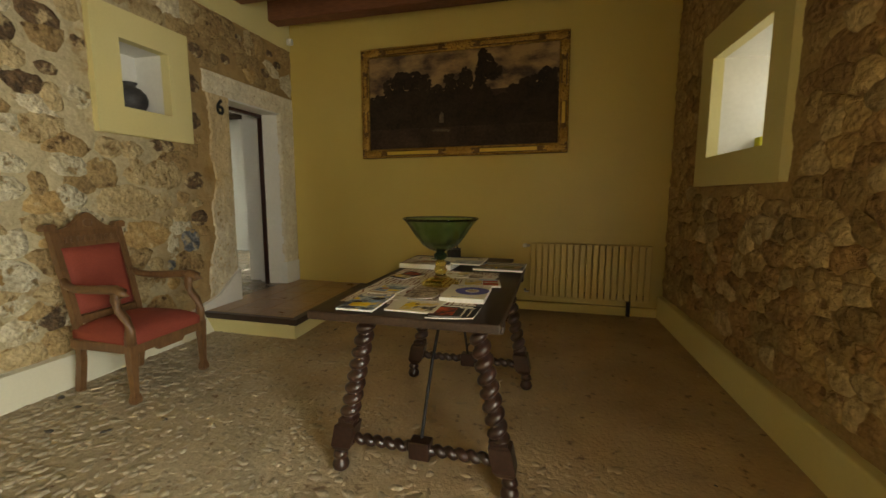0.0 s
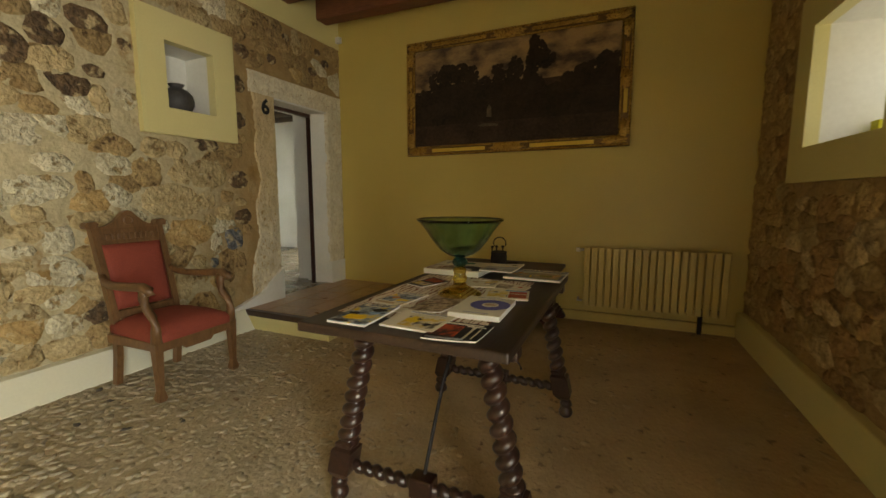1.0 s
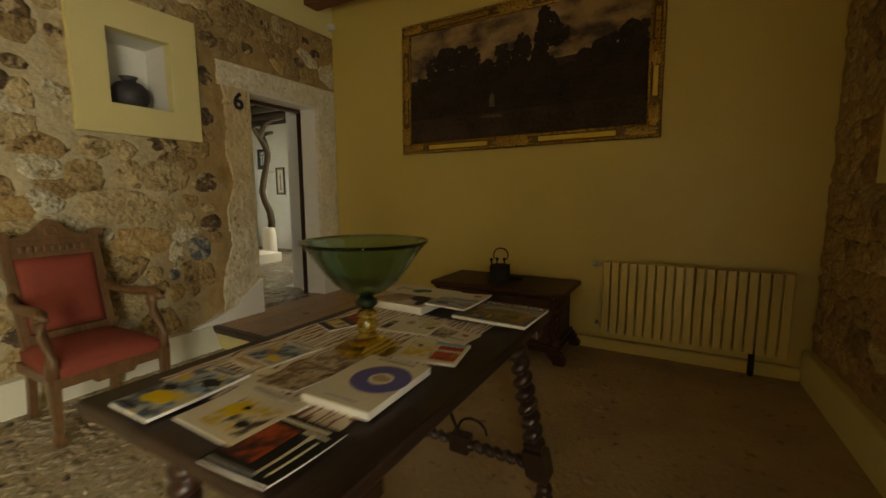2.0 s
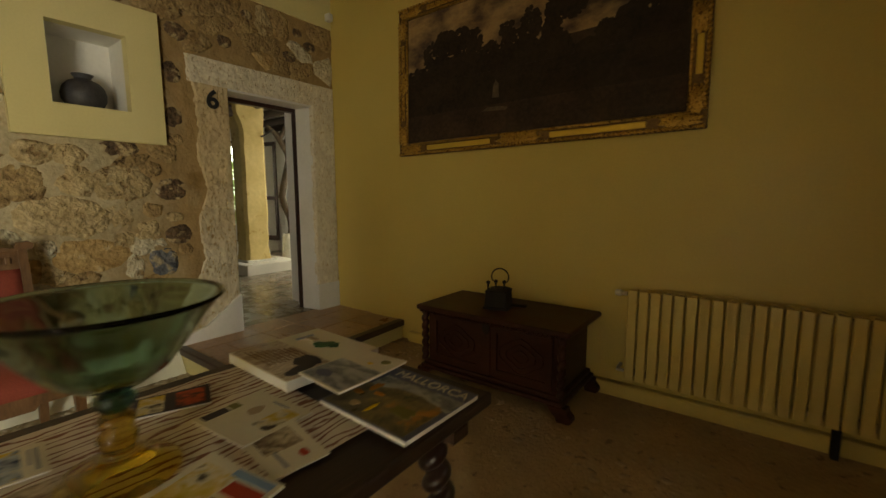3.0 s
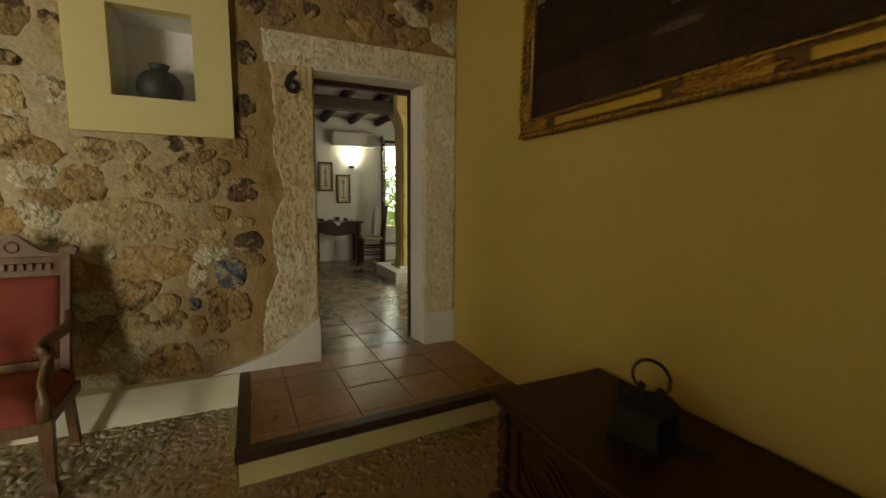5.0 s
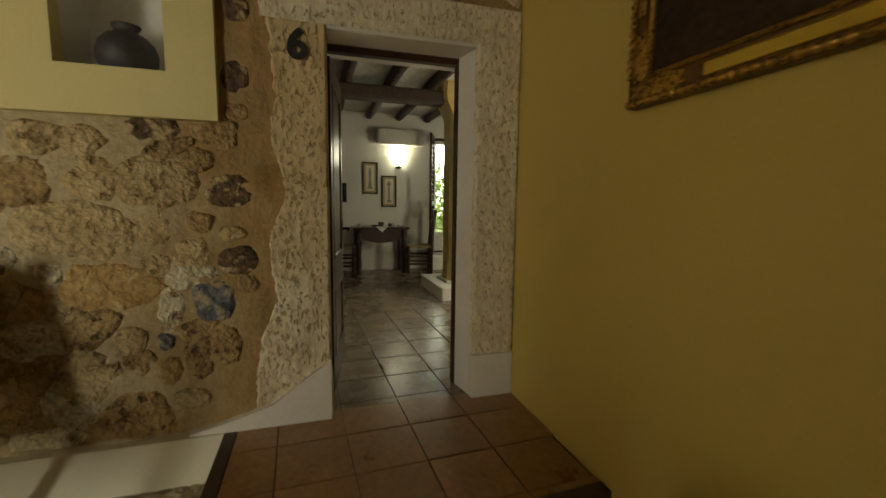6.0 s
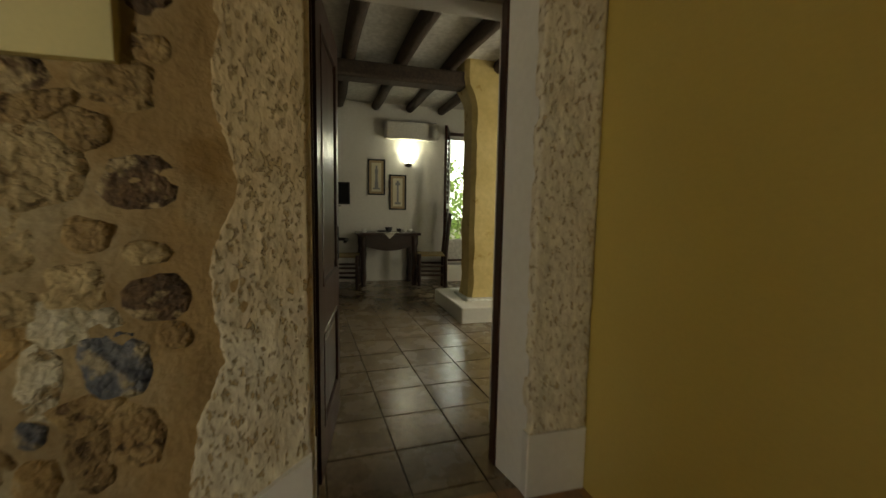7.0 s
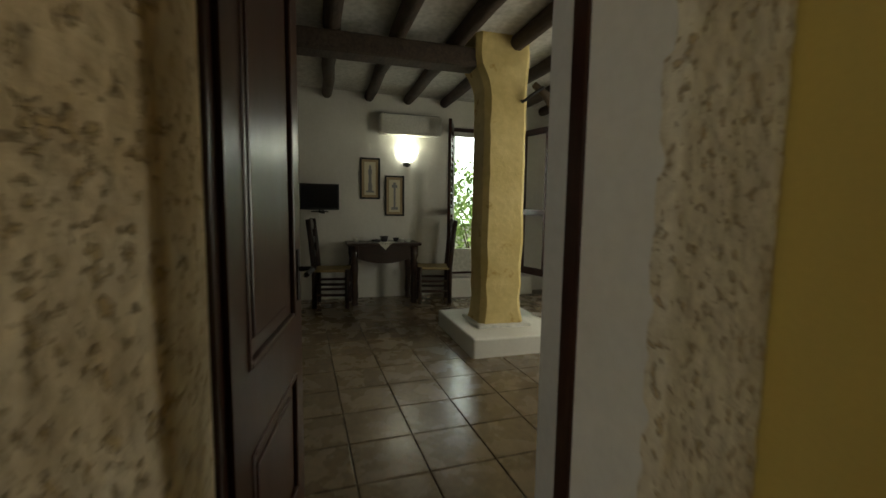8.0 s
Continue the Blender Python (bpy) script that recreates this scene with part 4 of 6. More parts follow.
# ---- furniture of the hall ----
# armchair
ch = thing("armchair", pose(-2.71, 2.148, 0, 0, 0, 1.5), "oak armchair with worn red velvet seat and back", "armchair")
for s in (-1, 1):
    y = s * 0.268
    # front leg, square and tapering, then the scrolled arm support above it
    loops = []
    for z, a in ((0.0, 0.020), (0.015, 0.026), (0.04, 0.024), (0.07, 0.016), (0.28, 0.023), (0.375, 0.026)):
        loops.append([(0.25 + px * a, y + py * a, z) for px, py in ((-1, -1), (1, -1), (1, 1), (-1, 1))])
    part("front_leg", rings(bmesh.new(), loops), OAK, ch)
    sup = [(0.25, y, 0.37), (0.255, y, 0.46), (0.235, y, 0.53), (0.185, y, 0.58), (0.165, y, 0.64), (0.185, y, 0.70)]
    part("arm_support", tube(sup, lambda f: 0.033 - 0.008 * math.sin(math.pi * f), 10), OAK, ch, "", True)
    armp = [(-0.29, y * 0.84, 0.735), (-0.24, y * 0.90, 0.705), (-0.16, y * 0.96, 0.695), (-0.03, y, 0.698), (0.10, y * 1.03, 0.708), (0.19, y * 1.04, 0.712), (0.235, y * 1.04, 0.698), (0.245, y * 1.04, 0.668)]
    part("armrest", tube(armp, lambda f: 0.022 + 0.010 * f, 10), OAK, ch, "", True)
    # raked back stile with its back leg
    yb = s * 0.208
    loops = [[(x + px * 0.022, yb * (1 + 0.06 * max(0, z - 0.4)) + py * 0.020, z) for px, py in ((-1, -1), (1, -1), (1, 1), (-1, 1))]
             for x, z in ((-0.27, 0.0), (-0.235, 0.20), (-0.225, 0.36), (-0.245, 0.50), (-0.30, 0.75), (-0.375, 1.06))]
    part("back_stile", rings(bmesh.new(), loops), OAK, ch)
    part("finial", prism([(s * 0.226 + q[0], q[1]) for q in ((-0.034, 1.045), (0.034, 1.045), (0.042, 1.075), (0.022, 1.092), (-0.026, 1.086), (-0.040, 1.066))], 0.055, "x", -0.405), OAK, ch)
    part("side_rail", B(-0.24, 0.25, y * 0.93 - 0.013, y * 0.93 + 0.013, 0.305, 0.365, bevel=0.005), OAK, ch)
part("front_rail", prism([(-0.245, 0.365), (-0.245, 0.31), (-0.11, 0.31), (-0.09, 0.285), (0.09, 0.285), (0.11, 0.31), (0.245, 0.31), (0.245, 0.365)], 0.028, "x", 0.237), OAK, ch)
part("back_rail", B(-0.25, -0.225, -0.195, 0.195, 0.285, 0.365, bevel=0.004), OAK, ch)
bm = bmesh.new()
bmesh.ops.create_cube(bm, size=1.0)
bmesh.ops.subdivide_edges(bm, edges=bm.edges, cuts=7, use_grid_fill=True)
for v in bm.verts:
    e = max(0.0, 1 - (2 * abs(v.co.x)) ** 4) * max(0.0, 1 - (2 * abs(v.co.y)) ** 4)
    taper = 1.0 - 0.14 * (0.5 - v.co.x)
    up = v.co.z
    v.co = Vector((0.012 + v.co.x * 0.515, v.co.y * 0.55 * taper, 0.39 + up * 0.05 + (0.062 * e ** 0.5 if up > 0 else 0)))
part("seat", bm, RED, ch, "worn red velvet upholstered seat", True)


def back_x(z):
    return -0.245 - (z - 0.5) * 0.225


def back_panel(x_off, half, z0, z1, thick, dome, nz=10, ny=10):
    loops = []
    for j in range(nz + 1):
        z = z0 + (z1 - z0) * j / nz
        row = []
        for i in range(ny + 1):
            u = -1 + 2 * i / ny
            e = (1 - u ** 6) * (1 - (2 * j / nz - 1) ** 6)
            row.append((back_x(z) + x_off + dome * max(0, e) ** 0.5, half * u * (1 + 0.1 * (z - z0)), z))
        row += [(back_x(z) + x_off - thick, half * (1 + 0.1 * (z - z0)), z), (back_x(z) + x_off - thick, -half * (1 + 0.1 * (z - z0)), z)]
        loops.append(row)
    return rings(bmesh.new(), loops)


part("backrest", back_panel(0.006, 0.192, 0.505, 0.935, 0.02, 0.022), RED, ch, "red velvet padded backrest", True)
part("back_crossbar", B(-0.262, -0.225, -0.190, 0.190, 0.445, 0.50, bevel=0.008), OAK, ch)
part("top_rail", back_panel(0.012, 0.200, 0.935, 1.045, 0.036, 0.003), OAK, ch)
for k in range(9):
    z = 0.985
    part("carved_block", B(back_x(z) + 0.014, back_x(z) + 0.027, -0.148 + k * 0.037 - 0.012, -0.148 + k * 0.037 + 0.012, 0.965, 1.005, bevel=0.004), OAK, ch)
crest = [(-0.215, 1.04), (0.215, 1.04), (0.206, 1.055)] + [(0.18 - 0.36 * i / 18, 1.055 + 0.105 * math.exp(-((i - 9) / 4.2) ** 2)) for i in range(19)] + [(-0.206, 1.055)]
part("crest", prism(crest, 0.036, "x", -0.385), OAK, ch, "carved pediment crest")
part("rosette", tube([(-0.349, 0.028 * math.cos(a), 1.09 + 0.028 * math.sin(a)) for a in (2 * math.pi * i / 14 for i in range(15))], 0.006, 6), OAK, ch, "carved rosette")

# trestle table with barley-twist legs
TT = 0.80
tt = thing("trestle_table", pose(-0.578, 2.178, 0), "dark walnut trestle table with barley-twist legs", "table")
bm = B(-0.402, 0.402, -0.682, 0.682, TT - 0.038, TT, bevel=0.008)
part("tabletop", bm, TOPWOOD, tt, "worn dark plank tabletop")
for s in (-1, 1):
    part("top_cleat", B(-0.36, 0.40, s * 0.53 - 0.035, s * 0.53 + 0.035, TT - 0.075, TT - 0.037, bevel=0.006), DARKWOOD, tt)
    for e in (-1, 1):
        yy = s * 0.53
        top, foot = Vector((0.045 + e * 0.245, yy, TT - 0.07)), Vector((0.042 + e * 0.400, yy, 0.0))
        d = foot - top
        leg = part("leg", tube([top + d * (0.02 + 0.62 * i / 110) for i in range(111)], lambda f: 0.032 + 0.003 * f, 16, None, 0.40, 8.0), DARKWOOD, tt, "barley-twist turned leg", True)
        a, b = top + d * 0.62, top + d * 0.86
        loops = []
        for f, w in ((0, 0.03), (0.06, 0.05), (0.16, 0.044), (0.22, 0.060), (0.8, 0.060), (0.92, 0.045), (1.0, 0.028)):
            p = a.lerp(b, f)
            loops.append([(p.x + u * w * 0.8, p.y + v * w * 0.7, p.z) for u, v in ((-1, -1), (1, -1), (1, 1), (-1, 1))])
        part("block", rings(bmesh.new(), loops), DARKWOOD, leg)
        q = top + d * 0.86
        part("foot", lathe([(0.022, 0.0), (0.036, 0.012), (0.040, 0.03), (0.032, 0.052), (0.020, 0.062), (0.036, 0.074), (0.030, 0.092), (0.020, 0.105)], 16, centre=(foot.x - d.x * 0.05, yy, 0)), DARKWOOD, leg, "", True)
    z = 0.168
    xl, xr = 0.042 - 0.34, 0.042 + 0.34
    for x0, x1 in ((xl, 0.0), (0.085, xr)):
        part("stretcher", tube([Vector((x0 + (x1 - x0) * i / 66, s * 0.53, z)) for i in range(67)], 0.021, 12, None, 0.40, 6.0), DARKWOOD, tt, "barley-twist stretcher", True)
    part("stretcher_block", B(-0.005, 0.09, s * 0.53 - 0.034, s * 0.53 + 0.034, z - 0.042, z + 0.042, bevel=0.007), DARKWOOD, tt)
    rod = [(0.042, s * 0.52, 0.20), (0.042, s * 0.44, 0.34), (0.042, s * 0.34, 0.50), (0.042, s * 0.20, 0.66), (0.042, s * 0.06, TT - 0.045)]
    part("iron_brace", tube(rod, 0.008, 8), IRON, tt, "wrought iron brace rod")
part("iron_ring", tube([(0.10 + 0.07 * math.cos(a), 0.53, 0.235 + 0.06 * math.sin(a)) for a in (math.pi * i / 10 for i in range(11))], 0.006, 6), IRON, tt, "iron loop")

# glass bowl
bo = thing("footed_bowl", pose(-0.570, 2.108, TT + 0.006) @ Matrix.Diagonal((0.95, 0.95, 0.965, 1)), "green glass bowl on an amber glass foot", "bowl")
part("foot", lathe([(0.104, 0.0), (0.109, 0.007), (0.102, 0.016), (0.070, 0.032), (0.038, 0.047), (0.028, 0.060), (0.034, 0.075), (0.036, 0.088), (0.028, 0.10), (0.031, 0.115), (0.034, 0.125), (0.024, 0.136), (0.0001, 0.138)], 40), AMBER_GLASS, bo, "amber glass foot and stem", True)
part("knop", lathe([(0.0001, 0.138), (0.026, 0.142), (0.038, 0.156), (0.036, 0.170), (0.022, 0.182), (0.0001, 0.184)], 32), KNOP_GLASS, bo, "dark green glass knop", True)
pr = [(0.0001, 0.184), (0.030, 0.186), (0.060, 0.196), (0.098, 0.222), (0.135, 0.268), (0.170, 0.320), (0.198, 0.352), (0.209, 0.360), (0.207, 0.366), (0.194, 0.358), (0.164, 0.324), (0.130, 0.273), (0.094, 0.229), (0.058, 0.204), (0.028, 0.194), (0.0001, 0.193)]
bm = bmesh.new()
rings(bm, [[(r * (1 + (0.012 * math.cos(14 * a) if 0.19 < z < 0.345 else 0)) * math.cos(a), r * (1 + (0.012 * math.cos(14 * a) if 0.19 < z < 0.345 else 0)) * math.sin(a), z) for a in (2 * math.pi * i / 84 for i in range(84))] for r, z in pr])
part("bowl", bm, GREEN_GLASS, bo, "wide green glass bowl with soft ribs", True)

# striped cloth, tongue pattern
CLOTH = mat("tongue_cloth", (0.66, 0.58, 0.42), (0.74, 0.66, 0.50), 8, 0.85, 0.3, 90)
nt, lk = CLOTH.node_tree.nodes, CLOTH.node_tree.links
tcc, wv, mpp = nt.new("ShaderNodeTexCoord"), nt.new("ShaderNodeTexWave"), nt.new("ShaderNodeMapping")
mpp.inputs["Scale"].default_value = (13.0, 3.6, 1.0)
lk.new(tcc.outputs["Object"], mpp.inputs[0])
lk.new(mpp.outputs[0], wv.inputs["Vector"])
wv.bands_direction = "X"
wv.inputs["Scale"].default_value, wv.inputs["Distortion"].default_value, wv.inputs["Detail"].default_value, wv.inputs["Detail Scale"].default_value = 1.0, 9.0, 4.0, 1.9
cr = nt.new("ShaderNodeValToRGB")
cr.color_ramp.elements[0].position, cr.color_ramp.elements[0].color = 0.10, (0.27, 0.12, 0.07, 1)
cr.color_ramp.elements[1].position, cr.color_ramp.elements[1].color = 0.30, (0.76, 0.68, 0.54, 1)
lk.new(wv.outputs["Fac"], cr.inputs[0])
lk.new(cr.outputs[0], nt["Principled BSDF"].inputs["Base Color"])
bm = bmesh.new()
rows = []
for j in range(41):
    row = []
    for i in range(25):
        x, y = -0.36 + 0.61 * i / 24, -0.43 + 0.87 * j / 40
        row.append((x + 0.012 * noise.noise(Vector((y * 6, 1, 2))), y + 0.012 * noise.noise(Vector((x * 6, 5, 2))), 0.003 + 0.0025 * noise.noise(Vector((x * 14, y * 14, 0)))))
    rows.append(row)
rings(bm, rows, False, False)
tagged(part("table_runner", bm, CLOTH, None, "", True, pose(-0.560, 2.085, TT + 0.003)), "cream cloth with brown tongue pattern on the table", "cloth")


# magazines and books
def sheet(x0, x1, y0, y1, z0, z1, n=5):
    """A flat box with its faces divided, so that it can bend."""
    bm = bmesh.new()
    for z in (z0, z1):
        g = [[bm.verts.new((x0 + (x1 - x0) * i / n, y0 + (y1 - y0) * j / n, z)) for i in range(n + 1)] for j in range(n + 1)]
        for j in range(n):
            for i in range(n):
                q = (g[j][i], g[j][i + 1], g[j + 1][i + 1], g[j + 1][i])
                bm.faces.new(q if z == z1 else q[::-1])
        rim = [g[0][i] for i in range(n)] + [g[j][n] for j in range(n)] + [g[n][n - i] for i in range(n)] + [g[n - j][0] for j in range(n)]
        if z == z0:
            low = rim
    for k in range(4 * n):
        bm.faces.new((low[k], low[(k + 1) % (4 * n)], rim[(k + 1) % (4 * n)], rim[k]))
    return bm


def booklet(x, y, w, d, turn, thick, cover, patches, label, category="magazine", lift=0.0, text=None):
    thick *= 0.62
    m = pose(x, y, TT + 0.007 + lift, 0, 0, turn)
    b = thing(category, m, label, category, "printed matter on the table")
    own = random.Random(int(7000 * abs(x) + 900 * y))
    curl = 0.0 if category == "book" or text else own.uniform(0.003, 0.011)
    way = own.choice(((1, 1), (1, -1), (-1, 1), (1, 0), (0, -1)))

    def bend(q):
        for v in q.verts:
            v.co.z += curl * max(0.0, way[0] * v.co.x / w + way[1] * v.co.y / d) ** 2
        return q

    part("page_block", bend(sheet(-w / 2, w / 2, -d / 2, d / 2, 0, thick - 0.0012)), PAPER, b, "white paper block")
    cv = part("cover", bend(sheet(-w / 2 - 0.001, w / 2 + 0.001, -d / 2 - 0.001, d / 2 + 0.001, thick - 0.0012, thick)), INKS[cover], b, cover + " printed cover")
    for k, (ink, shape, cx, cy, sx, sy) in enumerate(patches):
        h = thick + 0.0005 + 0.00025 * k
        cx, cy, sx, sy = cx * w, cy * d, sx * w, sy * d
        if shape == "r":
            q = sheet(cx - sx / 2, cx + sx / 2, cy - sy / 2, cy + sy / 2, thick - 0.0005, h, 4)
        elif shape == "ring":
            q = bmesh.new()
            r = min(sx, sy) / 2
            rings(q, [[(cx + k2 * r * math.cos(a), cy + k2 * r * math.sin(a), h) for a in (2 * math.pi * i / 28 for i in range(28))] for k2 in (0.42, 1.0)], False)
        else:
            n = 13
            rr = random.Random(k * 7 + int(1000 * abs(x)))
            out = [(cx + sx / 2 * (0.6 + 0.4 * rr.random()) * math.cos(2 * math.pi * i / n), cy + sy / 2 * (0.6 + 0.4 * rr.random()) * math.sin(2 * math.pi * i / n)) for i in range(n)]
            q = prism(out, 0.0010 + 0.00025 * k, "z", thick - 0.0005)
        part("print", bend(q), INKS[ink], cv)
    if text:
        word, size, tx, ty, ink = text
        writing("title", word, size, pose(tx * w, ty * d, thick + 0.002), INKS[ink], cv, 0.0004)
    return b


LINES = [("grey", "r", 0.0, 0.43, 0.7, 0.03), ("grey", "r", -0.1, 0.38, 0.5, 0.02)]
booklet(-0.777, 1.645, 0.160, 0.255, 0, 0.014, "photo_coast", [("cream", "r", 0.0, 0.42, 0.9, 0.10), ("slate", "r", 0.0, 0.42, 0.6, 0.05), ("black", "b", 0.2, 0.2, 0.55, 0.22), ("yellow", "b", -0.05, -0.22, 0.8, 0.26), ("black", "b", -0.25, -0.05, 0.35, 0.12), ("sky", "b", 0.2, 0.05, 0.4, 0.12), ("black", "r", -0.2, -0.44, 0.4, 0.03)], "glossy magazine with a blue and yellow cover")
booklet(-0.552, 1.650, 0.210, 0.195, -2, 0.011, "cream", [("photo_lemon", "r", 0.10, -0.08, 0.66, 0.62), ("yellow", "b", -0.08, 0.0, 0.42, 0.40), ("black", "b", 0.25, -0.2, 0.18, 0.2), ("black", "b", 0.0, 0.05, 0.12, 0.12)] + LINES, "cream brochure with a yellow picture")
booklet(-0.376, 1.595, 0.187, 0.195, 1, 0.009, "black", [("photo_ember", "r", -0.22, 0.0, 0.5, 0.6), ("cream", "r", 0.22, -0.1, 0.04, 0.62), ("cream", "b", 0.22, 0.25, 0.09, 0.14), ("cream", "r", 0.36, -0.08, 0.03, 0.6), ("cream", "r", 0.0, 0.40, 0.7, 0.05), ("cream", "r", 0.25, 0.31, 0.35, 0.03), ("grey", "r", -0.1, -0.43, 0.7, 0.05)], "black cookery magazine with a red picture and cutlery")
booklet(-0.385, 1.895, 0.200, 0.275, 1.5, 0.034, "cream", [("lilac", "ring", 0.12, 0.05, 0.8, 0.8), ("tan", "b", 0.12, 0.05, 0.3, 0.18), ("grey", "r", 0, 0.43, 0.6, 0.03), ("grey", "r", 0, -0.42, 0.5, 0.02)], "thick cream book with a blue plate on the cover", "book")
booklet(-0.585, 1.90, 0.150, 0.27, -2, 0.008, "photo_stone", [("tan", "r", 0, -0.2, 0.9, 0.03), ("brown", "r", 0, 0.06, 0.94, 0.03), ("tan", "r", 0.2, 0.28, 0.03, 0.36), ("brown", "r", -0.22, -0.24, 0.03, 0.44)], "tan leaflet with brown pictures", "leaflet")
booklet(-0.775, 1.925, 0.15, 0.22, -6, 0.007, "cream", [("photo_coast", "r", 0.0, 0.02, 0.92, 0.6), ("orange", "b", -0.2, 0.0, 0.3, 0.2), ("yellow", "b", 0.2, -0.12, 0.3, 0.15), ("tan", "r", 0, -0.40, 0.9, 0.1)] + LINES, "brochure with a blue and yellow photograph")
booklet(-0.66, 1.790, 0.17, 0.11, 10, 0.005, "cream", [("tan", "r", 0.1, 0.1, 0.6, 0.1), ("grey", "r", -0.35, 0, 0.04, 0.7)], "folded cream leaflet with faint print", "leaflet")
booklet(-0.815, 2.28, 0.11, 0.19, -22, 0.009, "dark", [("photo_lemon", "r", 0.0, -0.2, 0.9, 0.3), ("photo_ember", "r", 0.0, 0.26, 0.8, 0.35)], "dark leaflet with yellow and red pictures", "leaflet")
booklet(-0.365, 2.175, 0.20, 0.165, 10, 0.012, "cream", [("photo_lemon", "r", -0.2, 0.0, 0.45, 0.7), ("red", "r", 0.25, 0.2, 0.4, 0.2), ("sky", "r", 0.2, 0.40, 0.5, 0.12), ("photo_ember", "r", 0.25, -0.2, 0.4, 0.4)], "bright brochure with yellow and red panels")
booklet(-0.39, 2.345, 0.17, 0.12, -8, 0.005, "cream", [("photo_stone", "r", -0.2, 0.0, 0.45, 0.7), ("red", "b", 0.25, 0.2, 0.2, 0.2), ("grey", "r", 0.2, -0.2, 0.4, 0.06)], "open cream leaflet with brown pictures", "leaflet")
booklet(-0.57, 2.375, 0.21, 0.185, 4, 0.008, "cream", [("dark", "r", -0.40, -0.25, 0.14, 0.34), ("olive", "r", -0.40, 0.02, 0.14, 0.14), ("tan", "b", -0.08, 0.10, 0.20, 0.32), ("photo_lemon", "r", 0.30, 0.1, 0.28, 0.5), ("grey", "r", 0.06, 0.38, 0.3, 0.03)], "pale leaflet with small dark and tan pictures", "leaflet")
# white cookbook: a photograph of wooden prongs beside a plain half with a green leaf
PRONGS = [("brown", "r", -0.16 + 0.02 * k, -0.40 + 0.042 * k, 0.50 - 0.02 * k, 0.015) for k in range(9)]
booklet(-0.775, 2.668, 0.340, 0.335, -2, 0.050, "cream", [("photo_linen", "r", 0.0, -0.25, 0.985, 0.48)] + PRONGS + [("dark", "b", 0.26, -0.13, 0.36, 0.30), ("dark", "b", 0.38, -0.30, 0.20, 0.30), ("green", "b", 0.02, 0.22, 0.16, 0.24), ("green", "b", 0.10, 0.26, 0.14, 0.16), ("green", "b", -0.05, 0.19, 0.12, 0.13), ("tan", "r", -0.22, 0.24, 0.14, 0.06), ("grey", "r", -0.33, 0.22, 0.03, 0.2)], "large white cookbook with a green leaf and wooden prongs on it", "book", 0.006)
booklet(-0.520, 2.655, 0.190, 0.240, -4, 0.010, "cream", [("photo_hills", "r", 0.0, -0.18, 0.96, 0.58), ("yellow", "b", 0.05, 0.22, 0.14, 0.08), ("olive", "b", 0.25, 0.34, 0.25, 0.15), ("slate", "b", -0.2, -0.3, 0.4, 0.2)], "grey glossy magazine with a pale landscape", "magazine", 0.0385)
booklet(-0.318, 2.630, 0.300, 0.270, -2, 0.020, "slate", [("photo_hills", "r", 0.05, 0.16, 0.9, 0.24), ("photo_autumn", "r", -0.02, -0.22, 0.94, 0.52), ("photo_autumn", "b", 0.1, -0.02, 0.85, 0.45), ("orange", "b", -0.30, 0.02, 0.10, 0.22), ("orange", "b", -0.18, -0.08, 0.16, 0.07), ("yellow", "b", -0.05, -0.30, 0.05, 0.22), ("orange", "b", -0.36, -0.16, 0.12, 0.10), ("olive", "b", 0.2, -0.2, 0.3, 0.2), ("tan", "b", -0.22, -0.34, 0.12, 0.1)], "glossy magazine about the island with an autumn picture", "magazine", 0.014, ("MALLORCA", 0.048, 0.06, 0.38, "cream"))

# carved chest
CH0 = pose(-1.015, 4.50, 0)
cs = thing("carved_chest", CH0, "dark carved wooden blanket chest on scrolled feet", "chest")
part("body", B(-0.50, 0.50, -0.26, 0.27, 0.11, 0.52, bevel=0.006), CHESTWOOD, cs)
lid = part("lid", B(-0.580, 0.585, -0.315, 0.295, 0.525, 0.562, bevel=0.012), CHESTWOOD, cs, "flat moulded lid")
for k in range(38):
    part("dentil", B(-0.555 + k * 0.0295, -0.538 + k * 0.0295, -0.300, -0.262, 0.510, 0.527), CHESTWOOD, lid)
part("base_moulding", B(-0.55, 0.55, -0.305, 0.29, 0.085, 0.115, bevel=0.010), CHESTWOOD, cs)
part("base_moulding", B(-0.53, 0.53, -0.285, 0.28, 0.113, 0.145, bevel=0.010), CHESTWOOD, cs)
for s in (-1, 1):
    part("corner_column", tube([Vector((s * 0.525, -0.272, 0.145 + 0.365 * i / 50)) for i in range(51)], 0.022, 10, None, 0.4, 6), CHESTWOOD, cs, "twisted corner column", True)
    for y in (-0.27, 0.25):
        out = [(s * 0.45, 0.09), (s * 0.57, 0.09), (s * 0.575, 0.065), (s * 0.60, 0.04), (s * 0.605, 0.015), (s * 0.59, 0.0), (s * 0.515, 0.0), (s * 0.505, 0.03), (s * 0.48, 0.05)]
        part("foot", prism(out, 0.07, "y", y - 0.04), CHESTWOOD, cs, "scrolled bracket foot")
    part("front_panel", slab(-0.275, -0.262, (s * 0.25 - 0.215, s * 0.25 + 0.215), (0.165, 0.495), [(s * 0.25 - 0.17, s * 0.25 + 0.17, 0.205, 0.455)], "x"), CHESTWOOD, cs, "framed front panel")
    for k in range(3):
        part("carving", tube([(s * 0.25 + (0.05 + 0.045 * k) * math.cos(a) * 1.1, -0.268, 0.33 + (0.035 + 0.033 * k) * math.sin(a) * (1 + 0.18 * math.cos(4 * a))) for a in (2 * math.pi * i / 20 for i in range(21))], 0.005, 6), CHESTWOOD, cs, "carved scroll relief")
